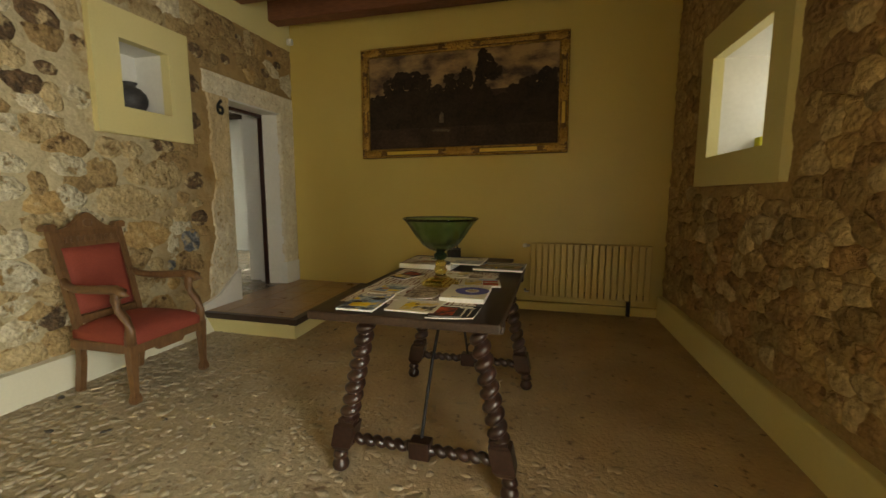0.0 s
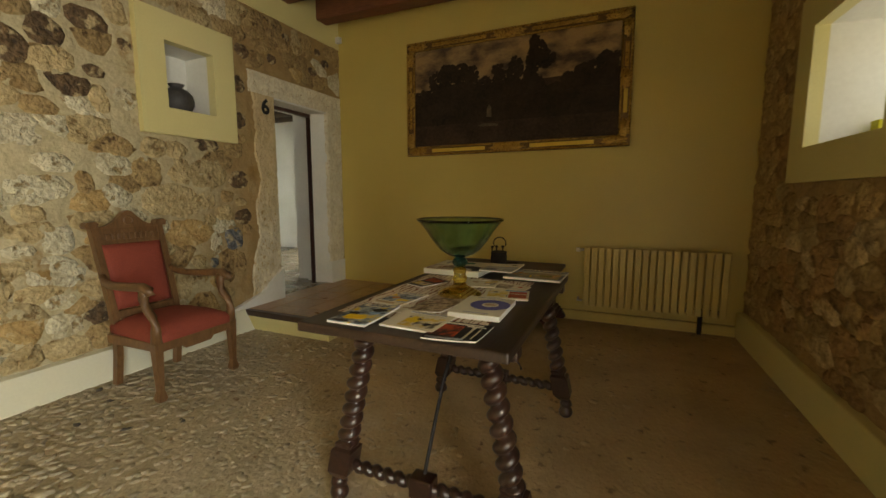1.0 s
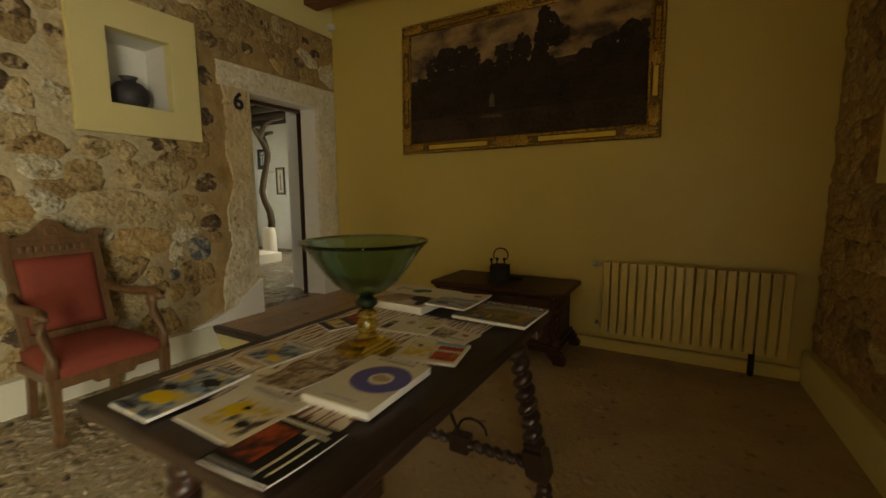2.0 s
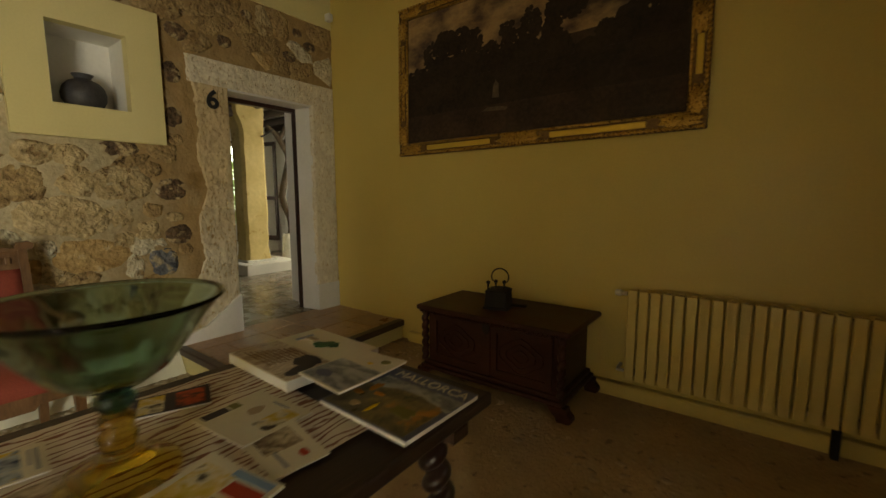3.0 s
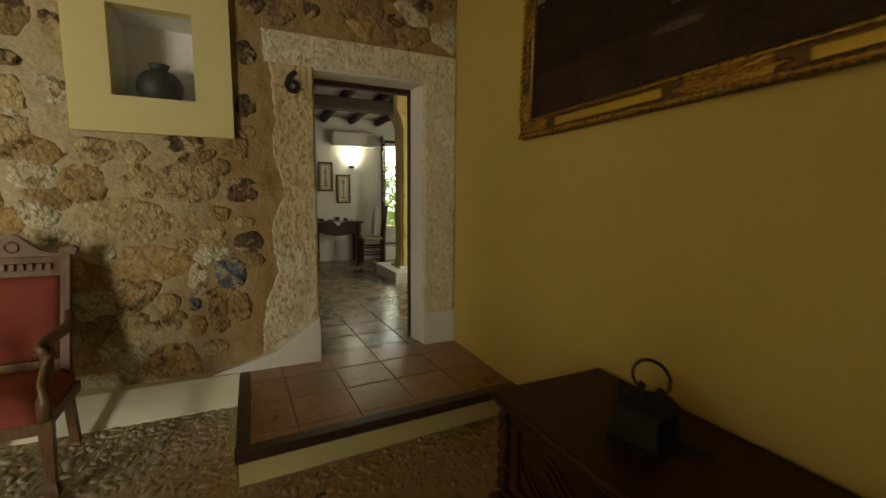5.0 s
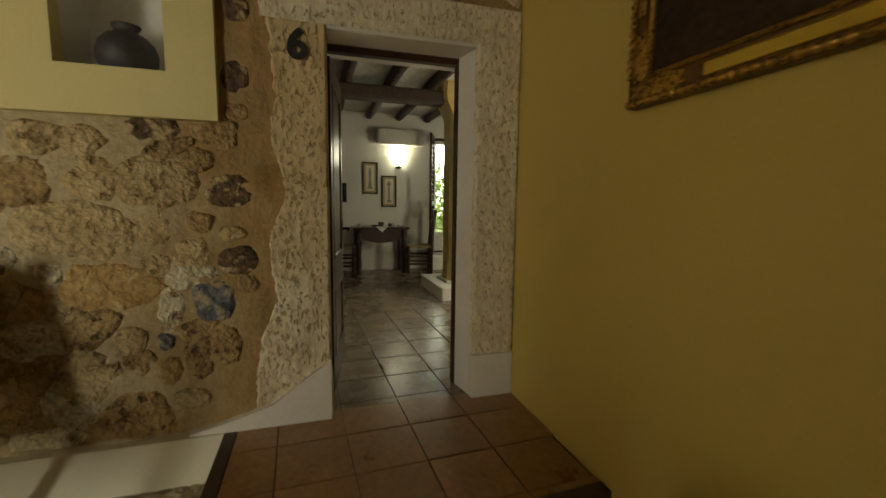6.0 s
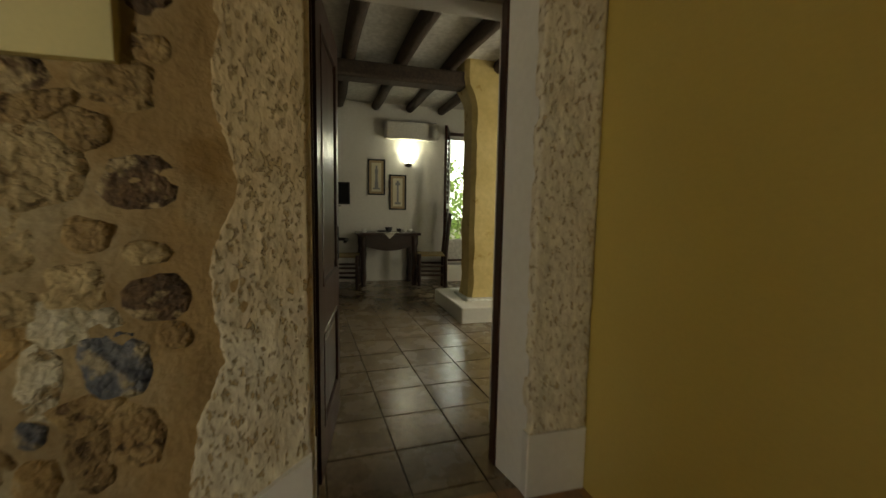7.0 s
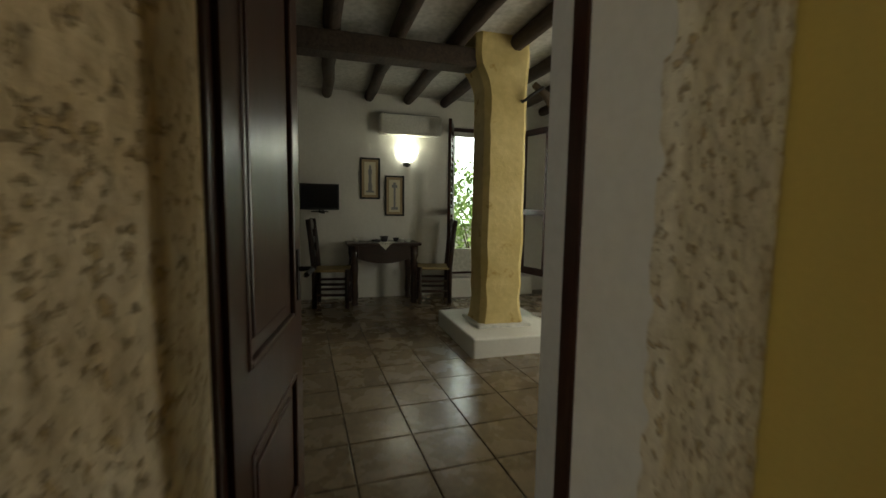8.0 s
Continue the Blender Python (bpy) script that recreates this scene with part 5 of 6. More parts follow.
part("centre_stile", B(-0.035, 0.035, -0.278, -0.262, 0.15, 0.51, bevel=0.004), CHESTWOOD, cs)
part("lock_plate", prism([(-0.03, 0.515), (0.03, 0.515), (0.026, 0.46), (0, 0.43), (-0.026, 0.46)], 0.006, "y", -0.284), IRON, cs, "iron lock plate")

ir = thing("charcoal_iron", pose(-1.06, 4.47, 0.563, 0, 0, 12) @ Matrix.Diagonal((1.14, 1.14, 1.10, 1)), "black antique charcoal box iron on the chest", "iron")
prism_out = [(-0.07, -0.075), (0.075, -0.075), (0.075, 0.06), (0.03, 0.10), (-0.03, 0.10), (-0.07, 0.06)]
loops = []
for z, k in ((0.0, 1.08), (0.012, 1.08), (0.014, 0.98), (0.10, 0.90), (0.112, 0.93), (0.12, 0.92)):
    loops.append([(x * k, y * k, z) for x, y in prism_out])
part("body", rings(bmesh.new(), loops), IRON, ir)
for x, y in ((-0.055, -0.045), (0.035, 0.0), (-0.02, 0.0)):
    part("post", tube([(x, y, 0.115), (x, y, 0.165)], 0.006, 8), IRON, ir)
    part("post_knob", lathe([(0.004, 0.155), (0.013, 0.162), (0.013, 0.172), (0.004, 0.18)], 12, centre=(x, y, 0)), IRON, ir)
part("handle", tube([(0.0075 + 0.055 * math.cos(a), 0.0, 0.20 + 0.055 * math.sin(a)) for a in (math.radians(-35 + 250 * i / 16) for i in range(17))], 0.005, 8), IRON, ir)
part("spout", B(0.07, 0.17, 0.02, 0.05, 0.006, 0.022, bevel=0.004), IRON, ir)

# radiator
ra = thing("radiator", pose(-0.24, 4.70, 0.175), "cream enamelled cast sectional radiator under the painting", "radiator")
N = 19
sec = bmesh.new()
B(0.0042, 0.0603, -0.05, -0.034, 0.0, 0.59, bm=sec, bevel=0.006)
B(0.022, 0.038, -0.034, 0.05, 0.012, 0.58, bm=sec)
B(0.008, 0.053, 0.038, 0.052, 0.0, 0.59, bm=sec)
B(0.004, 0.0585, -0.03, 0.03, 0.02, 0.055, bm=sec)
B(0.004, 0.0585, -0.03, 0.03, 0.53, 0.565, bm=sec)
s0 = part("section", sec, RADIATOR, ra)
W = 1.225 / N
for k in range(1, N):
    o = new("section", s0.data)
    o.parent = ra
    o.matrix_basis = pose(k * W, 0, 0)
part("valve", tube([(-0.01, 0, 0.555), (-0.05, 0, 0.555)], 0.014, 10), STEEL, ra, "metal valve")
part("valve_knob", lathe([(0.018, 0), (0.022, 0.005), (0.020, 0.035), (0.012, 0.04)], 14, centre=(0, 0, 0)), PLASTIC, ra, "white valve knob").matrix_basis = pose(-0.045, 0, 0.555, 0, -90, 0)
part("pipe", tube([(-0.01, 0, 0.04), (-0.05, 0, 0.04), (-0.055, 0.06, 0.04), (-0.055, 0.11, 0.04)], 0.011, 8), STEEL, ra, "supply pipe")
part("support_foot", B(1.01, 1.045, -0.02, 0.03, -0.175, 0.03, bevel=0.004), IRON, ra, "dark iron support foot")

# large landscape painting
pt = thing("landscape_painting", pose(-1.080, NY, 2.352, -1.2, -0.55, 0), "dark landscape oil painting in an ornate gilt frame", "painting")
PW, PH = 2.375, 1.255
ART = mat("dark_landscape_paint", (0.020, 0.012, 0.011), (0.075, 0.043, 0.026), 3, 0.6, 0.2, 40, spec=0.2)
canvas = part("canvas", B(-PW / 2 + 0.09, PW / 2 - 0.09, -0.035, -0.02, -PH / 2 + 0.09, PH / 2 - 0.09), ART, pt, "dark varnished landscape canvas")


def daub(ink, outline, k):
    part("brushwork", prism(outline, -0.0012 - 0.0004 * k, "y", -0.0345), ink, canvas)


SKYP = mat("painted_evening_sky", (0.065, 0.040, 0.034), (0.40, 0.26, 0.12), 3.4, 0.6, 0.15, 30, hard=0.11, stretch=(1, 1, 1.7), spec=0.2, grain=0.1, detail=4)
TREEP = mat("painted_trees", (0.014, 0.009, 0.008), (0.046, 0.028, 0.018), 6, 0.6, 0.2, 40, spec=0.2)
GLEAM = mat("painted_gleam", (0.045, 0.030, 0.016), (0.13, 0.09, 0.05), 8, 0.6, 0.2, 40)
hw, hh = PW / 2 - 0.092, PH / 2 - 0.092
sk = [(-hw, 0.05), (hw, 0.10), (hw, hh), (-hw, hh)]
daub(SKYP, sk, 0)
daub(TREEP, [(-hw, -0.30), (-hw, 0.0)] + [(-hw + 2 * hw * i / 40, 0.02 + 0.05 * noise.noise(Vector((i * 0.5, 8, 0)))) for i in range(1, 40)] + [(hw, 0.02), (hw, -0.30)], 1)


def grove(x0, x1, base, top, seed, k, n=70):
    """A ragged clump of trees against the sky."""
    up = []
    for i in range(1, n):
        f = i / n
        x = x0 + (x1 - x0) * f
        env = math.sin(math.pi * f) ** 0.35
        r = 0.80 + 0.24 * noise.noise(Vector((x * 9, seed, 0))) + 0.16 * noise.noise(Vector((x * 31, seed, 3))) + 0.08 * noise.noise(Vector((x * 75, seed, 6)))
        up.append((x, min(hh, base + (top - base) * env * r)))
    daub(TREEP, [(x0, base)] + up + [(x1, base)], k)


def foliage(k, seed, clumps):
    """Crowns dabbed in small leafy touches: clumps of (x, z, half width, half height, touches)."""
    rnd = random.Random(seed)
    bm = bmesh.new()
    for cx, cz, rx, rz, n in clumps:
        for _ in range(n):
            a, q = rnd.uniform(0, 2 * math.pi), rnd.random() ** 0.5
            x, z, r = cx + rx * q * math.cos(a), cz + rz * q * math.sin(a), rnd.uniform(0.012, 0.036)
            if abs(x) + r > hw or z + r > hh:
                continue
            y = -0.0362 - 0.0003 * k - rnd.uniform(0, 0.0012)
            t = rnd.uniform(0, 6)
            bm.faces.new([bm.verts.new((x + r * rnd.uniform(0.6, 1.1) * math.cos(t + b), y, z + r * rnd.uniform(0.5, 1.0) * math.sin(t + b))) for b in (0, 5.03, 3.77, 2.51, 1.26)])
    tagged(part("brushwork", bm, TREEP, canvas), kind="stuff")


grove(-hw + 0.005, -0.80, -0.05, 0.10, 1.0, 2)
grove(-0.92, -0.30, -0.05, 0.20, 2.4, 3)
grove(-0.42, 0.02, -0.05, 0.14, 3.3, 4)
grove(-0.12, 0.40, -0.05, 0.16, 4.1, 5)
grove(0.60, hw - 0.005, -0.05, 0.16, 7.7, 7)
foliage(8, 1, [(-0.98, 0.03, 0.12, 0.07, 68), (-0.80, 0.17, 0.10, 0.11, 119), (-0.68, 0.24, 0.10, 0.10, 136), (-0.52, 0.22, 0.10, 0.10, 119), (-0.40, 0.20, 0.07, 0.10, 85), (-0.26, 0.10, 0.07, 0.06, 68),
               (-0.12, 0.19, 0.06, 0.10, 85), (-0.02, 0.10, 0.10, 0.10, 102), (0.08, 0.22, 0.07, 0.12, 85)])
# the tall tree and the trees beyond the gap
foliage(9, 2, [(0.27, 0.46, 0.045, 0.07, 60), (0.30, 0.37, 0.085, 0.09, 130), (0.37, 0.27, 0.10, 0.08, 130), (0.24, 0.25, 0.04, 0.08, 45), (0.24, 0.12, 0.07, 0.12, 110), (0.32, 0.02, 0.07, 0.08, 70),
               (0.62, 0.05, 0.08, 0.06, 70), (0.74, 0.10, 0.08, 0.07, 95), (0.84, 0.12, 0.07, 0.08, 80), (0.96, 0.17, 0.08, 0.09, 110), (1.04, 0.16, 0.06, 0.10, 75)])
daub(GLEAM, [(-0.32, -0.34), (-0.12, -0.352), (-0.10, -0.335), (-0.16, -0.318), (-0.28, -0.315)], 1)
daub(GLEAM, [(-0.235, -0.25), (-0.175, -0.252), (-0.18, -0.15), (-0.205, -0.12), (-0.225, -0.16)], 2)
# gilt frame: stepped rails, beads and cast corner and centre ornaments
for nm, x0, x1, z0, z1 in (("rail", -PW / 2, PW / 2, PH / 2 - 0.105, PH / 2), ("rail", -PW / 2, PW / 2, -PH / 2, -PH / 2 + 0.105), ("rail", -PW / 2, -PW / 2 + 0.105, -PH / 2 + 0.105, PH / 2 - 0.105), ("rail", PW / 2 - 0.105, PW / 2, -PH / 2 + 0.105, PH / 2 - 0.105)):
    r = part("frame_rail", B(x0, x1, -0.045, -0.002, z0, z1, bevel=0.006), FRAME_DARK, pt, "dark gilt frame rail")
    horiz = x1 - x0 > z1 - z0
    if horiz:
        zc = (z0 + z1) / 2
        sgn = 1 if zc > 0 else -1
        part("gilt_edge", tube(line((x0 + 0.01, -0.05, zc + sgn * 0.04), (x1 - 0.01, -0.05, zc + sgn * 0.04), 420), lambda f: 0.011 + 0.004 * math.cos(f * 440), 8), GOLD, r, "", True)
        part("gilt_edge", tube(line((x0 + 0.09, -0.045, zc - sgn * 0.042), (x1 - 0.09, -0.045, zc - sgn * 0.042), 2), 0.010, 8), GOLD, r, "", True)
        for a, b in ((x0 + 0.32, -0.24), (0.24, x1 - 0.32)):
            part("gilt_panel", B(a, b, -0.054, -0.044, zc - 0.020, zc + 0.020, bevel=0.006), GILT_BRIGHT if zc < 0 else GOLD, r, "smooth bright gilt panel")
    else:
        xc = (x0 + x1) / 2
        sgn = 1 if xc > 0 else -1
        part("gilt_edge", tube(line((xc + sgn * 0.04, -0.05, z0), (xc + sgn * 0.04, -0.05, z1), 200), lambda f: 0.011 + 0.004 * math.cos(f * 210), 8), GOLD, r, "", True)
        part("gilt_edge", tube(line((xc - sgn * 0.042, -0.045, z0), (xc - sgn * 0.042, -0.045, z1), 2), 0.010, 8), GOLD, r, "", True)
        for a, b in ((z0 + 0.20, -0.10), (0.10, z1 - 0.20)):
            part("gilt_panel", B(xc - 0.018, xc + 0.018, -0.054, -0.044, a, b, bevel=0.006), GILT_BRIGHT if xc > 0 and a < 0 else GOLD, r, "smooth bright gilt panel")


def ornament(cx, cz, w, h, seed):
    """A cast leaf rosette: one lobed relief."""
    n = 48
    loops = []
    for k, y in ((1.0, -0.044), (0.90, -0.054), (0.70, -0.050), (0.55, -0.060), (0.30, -0.056), (0.16, -0.064), (0.03, -0.066)):
        loops.append([(cx + w / 2 * k * (0.90 + 0.10 * math.cos(8 * a + seed)) * math.cos(a), y - 0.003 * math.cos(16 * a) * (k > 0.2), cz + h / 2 * k * (0.90 + 0.10 * math.cos(8 * a + seed)) * math.sin(a))
                      for a in (2 * math.pi * i / n for i in range(n))])
    return rings(bmesh.new(), loops)


for cx, cz, w, h, s in ((-PW / 2 + 0.135, PH / 2 - 0.055, 0.26, 0.10, 1), (PW / 2 - 0.135, PH / 2 - 0.055, 0.26, 0.10, 2), (-PW / 2 + 0.135, -PH / 2 + 0.055, 0.26, 0.10, 3), (PW / 2 - 0.135, -PH / 2 + 0.055, 0.26, 0.10, 4),
                        (0, PH / 2 - 0.05, 0.40, 0.11, 5), (0, -PH / 2 + 0.05, 0.40, 0.11, 6), (-PW / 2 + 0.055, 0, 0.11, 0.22, 7), (PW / 2 - 0.055, 0, 0.11, 0.22, 8),
                        (-PW / 2 + 0.055, -PH / 2 + 0.17, 0.11, 0.2, 9), (PW / 2 - 0.055, -PH / 2 + 0.17, 0.11, 0.2, 10), (-PW / 2 + 0.055, PH / 2 - 0.17, 0.11, 0.2, 11), (PW / 2 - 0.055, PH / 2 - 0.17, 0.11, 0.2, 12)):
    part("ornament", ornament(cx, cz, w, h, s), GOLD, pt, "cast gilt leaf ornament", True)

# pot in the niche
tagged(part("pot", lathe([(0.075, 0.0), (0.10, 0.02), (0.125, 0.07), (0.128, 0.11), (0.115, 0.155), (0.085, 0.19), (0.050, 0.205), (0.046, 0.218), (0.058, 0.232), (0.062, 0.240), (0.048, 0.242), (0.036, 0.225)], 32), CLAY, None, "", True, pose(-3.40, 2.80, NICHE[2])),
       "round dark clay pot standing in the wall niche", "pot")
# sensor high in the corner, sponge on the window sill
se = thing("alarm_sensor", pose(-3.20, 4.76, 3.13), "small white alarm sensor high in the corner", "sensor")
part("body", B(-0.035, 0.035, -0.03, 0.03, -0.035, 0.04, bevel=0.015, seg=3), PLASTIC, se)
part("bracket", tube([(-0.06, 0.04, 0.0), (0, 0.0, 0.0)], 0.01, 8), PLASTIC, se)
tagged(part("yellow_box", B(0.27, 0.35, -1.15, -1.06, WIN[2], WIN[2] + 0.14, bevel=0.006), YELLOW_PLASTIC, None, "", at=RIGHT), "bright yellow box on the window sill", "box")


# ---- tiles ----
def tile_mesh(w, d, h=0.013, c=0.004):
    vs = [(-w / 2, -d / 2, -h), (w / 2, -d / 2, -h), (w / 2, d / 2, -h), (-w / 2, d / 2, -h), (-w / 2, -d / 2, -c * 0.6), (w / 2, -d / 2, -c * 0.6), (w / 2, d / 2, -c * 0.6), (-w / 2, d / 2, -c * 0.6),
          (-w / 2 + c, -d / 2 + c, 0), (w / 2 - c, -d / 2 + c, 0), (w / 2 - c, d / 2 - c, 0), (-w / 2 + c, d / 2 - c, 0)]
    fs = [(8, 9, 10, 11)] + [(a + 4, (a + 1) % 4 + 4, (a + 1) % 4 + 8, a + 8) for a in range(4)] + [(a, (a + 1) % 4, (a + 1) % 4 + 4, a + 4) for a in range(4)]
    me = bpy.data.meshes.new("tile")
    me.from_pydata(vs, [], fs)
    return me


def cut(poly, a, b, c):
    """The part of an outline where a x + b y <= c."""
    res = []
    for p, q in zip(poly, poly[1:] + poly[:1]):
        dp, dq = a * p[0] + b * p[1] - c, a * q[0] + b * q[1] - c
        if dp <= 0:
            res.append(p)
        if dp * dq < 0:
            t = dp / (dp - dq)
            res.append((p[0] + (q[0] - p[0]) * t, p[1] + (q[1] - p[1]) * t))
    return res


def cut_tile(poly, h=0.013):
    n = len(poly)
    me = bpy.data.meshes.new("tile")
    me.from_pydata([(x, y, -h) for x, y in poly] + [(x, y, 0) for x, y in poly], [], [tuple(range(n, 2 * n))] + [(k, (k + 1) % n, n + (k + 1) % n, n + k) for k in range(n)])
    return me


def lay_tiles(parent, x0, x1, y0, y1, material, seed, slant=None):
    """Square floor tiles on one slightly turned grid of joints, cut at the edges of the area."""
    rnd = random.Random(seed)
    P, GAP, TURN_T = 0.3345, 0.0050, 2.2
    G = pose(-4.72, 4.385, 0, 0, 0, TURN_T)
    full = tile_mesh(P - GAP, P - GAP)
    full.materials.append(material)
    w = (P - GAP) / 2
    for i in range(-14, 10):
        for j in range(-12, 12):
            m = G @ pose((i + 0.5) * P, (j + 0.5) * P, 0)
            poly = [(m @ Vector((a * w, b * w, 0)))[:2] for a, b in ((-1, -1), (1, -1), (1, 1), (-1, 1))]
            edges = [(-1, 0, -x0), (1, 0, x1), (0, -1, -y0), (0, 1, y1)] + ([slant] if slant else [])
            inside = all(a * x + b * y <= c for x, y in poly for a, b, c in edges)
            if inside:
                me, at = full, m
            else:
                for q in edges:
                    poly = cut(poly, *q) if poly else poly
                if len(poly) < 3 or max(p[0] for p in poly) - min(p[0] for p in poly) < 0.02 or max(p[1] for p in poly) - min(p[1] for p in poly) < 0.02:
                    continue
                c = m.translation
                me, at = cut_tile([(x - c.x, y - c.y) for x, y in poly]), Matrix.Translation(c)
                me.materials.append(material)
            o = new("tile", me)
            o.parent = parent
            o.matrix_parent_inverse = parent.matrix_world.inverted()
            o.matrix_basis = Matrix.Translation((0, 0, FZ + rnd.uniform(-0.0008, 0.0008))) @ at @ pose(0, 0, 0, rnd.uniform(-0.18, 0.18), rnd.uniform(-0.18, 0.18), 0)


lay_tiles(bpy.data.objects["bedroom_floor"], -8.25, -3.305, 2.0, 7.2, TILE, 1)
lay_tiles(step, -3.305, -2.264, 3.244, NY, TILE_STEP, 2, (1.0, 0.0577, -2.264 + 0.0577 * 3.244))


# ---- rubble stones ----
def cells(pts, box, squash):
    """The area nearest to each point, as a convex outline."""
    q = np.array([(p[0] * squash, p[1]) for p in pts])
    out = []
    for i, c in enumerate(q):
        poly = [(box[0] * squash, box[2]), (box[1] * squash, box[2]), (box[1] * squash, box[3]), (box[0] * squash, box[3])]
        near = np.argsort(((q - c) ** 2).sum(1))[1:20]
        for k in near:
            wi, wk = pts[i][2], pts[k][2]
            dx, dy = q[k] - c
            L2 = dx * dx + dy * dy
            f = 0.5 + 0.5 * (wi * wi - wk * wk) / L2
            f = min(0.9, max(0.1, f))
            mx, my = c[0] + dx * f, c[1] + dy * f
            res = []
            for a, b in zip(poly, poly[1:] + poly[:1]):
                da, db = (a[0] - mx) * dx + (a[1] - my) * dy, (b[0] - mx) * dx + (b[1] - my) * dy
                if da <= 0:
                    res.append(a)
                if da * db < 0:
                    t = da / (da - db)
                    res.append((a[0] + (b[0] - a[0]) * t, a[1] + (b[1] - a[1]) * t))
            poly = res
            if not poly:
                break
        out.append([(x / squash, y) for x, y in poly])
    return out


def stone_mesh(poly, gap, high, rnd, n=13, cap=0.17):
    """A flat-faced, broken-edged stone that fills an outline but for the joint."""
    cx, cy = sum(p[0] for p in poly) / len(poly), sum(p[1] for p in poly) / len(poly)
    seed = rnd.uniform(0, 50)
    rad = []
    for k in range(n):
        a = 2 * math.pi * k / n
        dx, dy = math.cos(a), math.sin(a)
        best = 9.0
        for p, r in zip(poly, poly[1:] + poly[:1]):
            ex, ey = r[0] - p[0], r[1] - p[1]
            den = dx * ey - dy * ex
            if abs(den) > 1e-9:
                t = ((p[0] - cx) * ey - (p[1] - cy) * ex) / den
                s = ((p[0] - cx) * dy - (p[1] - cy) * dx) / den
                if t > 0 and -1e-6 <= s <= 1 + 1e-6:
                    best = min(best, t)
        best = min(best, cap * (1.5 - 0.75 * abs(dy)))
        rad.append(max(0.012, best * (1.02 + 0.16 * noise.noise(Vector((dx * 1.3, dy * 1.3, seed))) + rnd.uniform(-0.05, 0.05)) - gap))
    vs, fs = [], []
    for k2, h in ((1.12, -0.016), (0.96, high * 0.55), (0.70, high)):
        for k in range(n):
            a = 2 * math.pi * k / n
            y, z = rad[k] * k2 * math.cos(a), rad[k] * k2 * math.sin(a)
            w = 0.0 if h < 0 else high * (0.8 * noise.noise(Vector((y * 16, z * 16, seed))) + rnd.uniform(-0.16, 0.16))
            vs.append((h + w, y, z))
    vs.append((high * rnd.uniform(0.8, 1.2), 0, 0))
    for r in range(2):
        for k in range(n):
            fs.append((r * n + k, r * n + (k + 1) % n, (r + 1) * n + (k + 1) % n, (r + 1) * n + k))
    for k in range(n):
        fs.append((2 * n + k, 2 * n + (k + 1) % n, 3 * n))
    return (cx, cy), vs, fs


def outline(u, v, hw, hh, rnd):
    """A blunt, squarish outline of a single stone."""
    p = rnd.uniform(2.3, 3.4)
    tilt = rnd.uniform(-0.12, 0.12)
    res = []
    for k in range(14):
        a = 2 * math.pi * (k + 0.3) / 14
        c, d = math.cos(a), math.sin(a)
        r = (abs(c) ** p + abs(d) ** p) ** (-1 / p) * rnd.uniform(0.88, 1.06)
        x, y = r * c * hw, r * d * hh
        res.append((u + x - tilt * y, v + y + tilt * x))
    return res


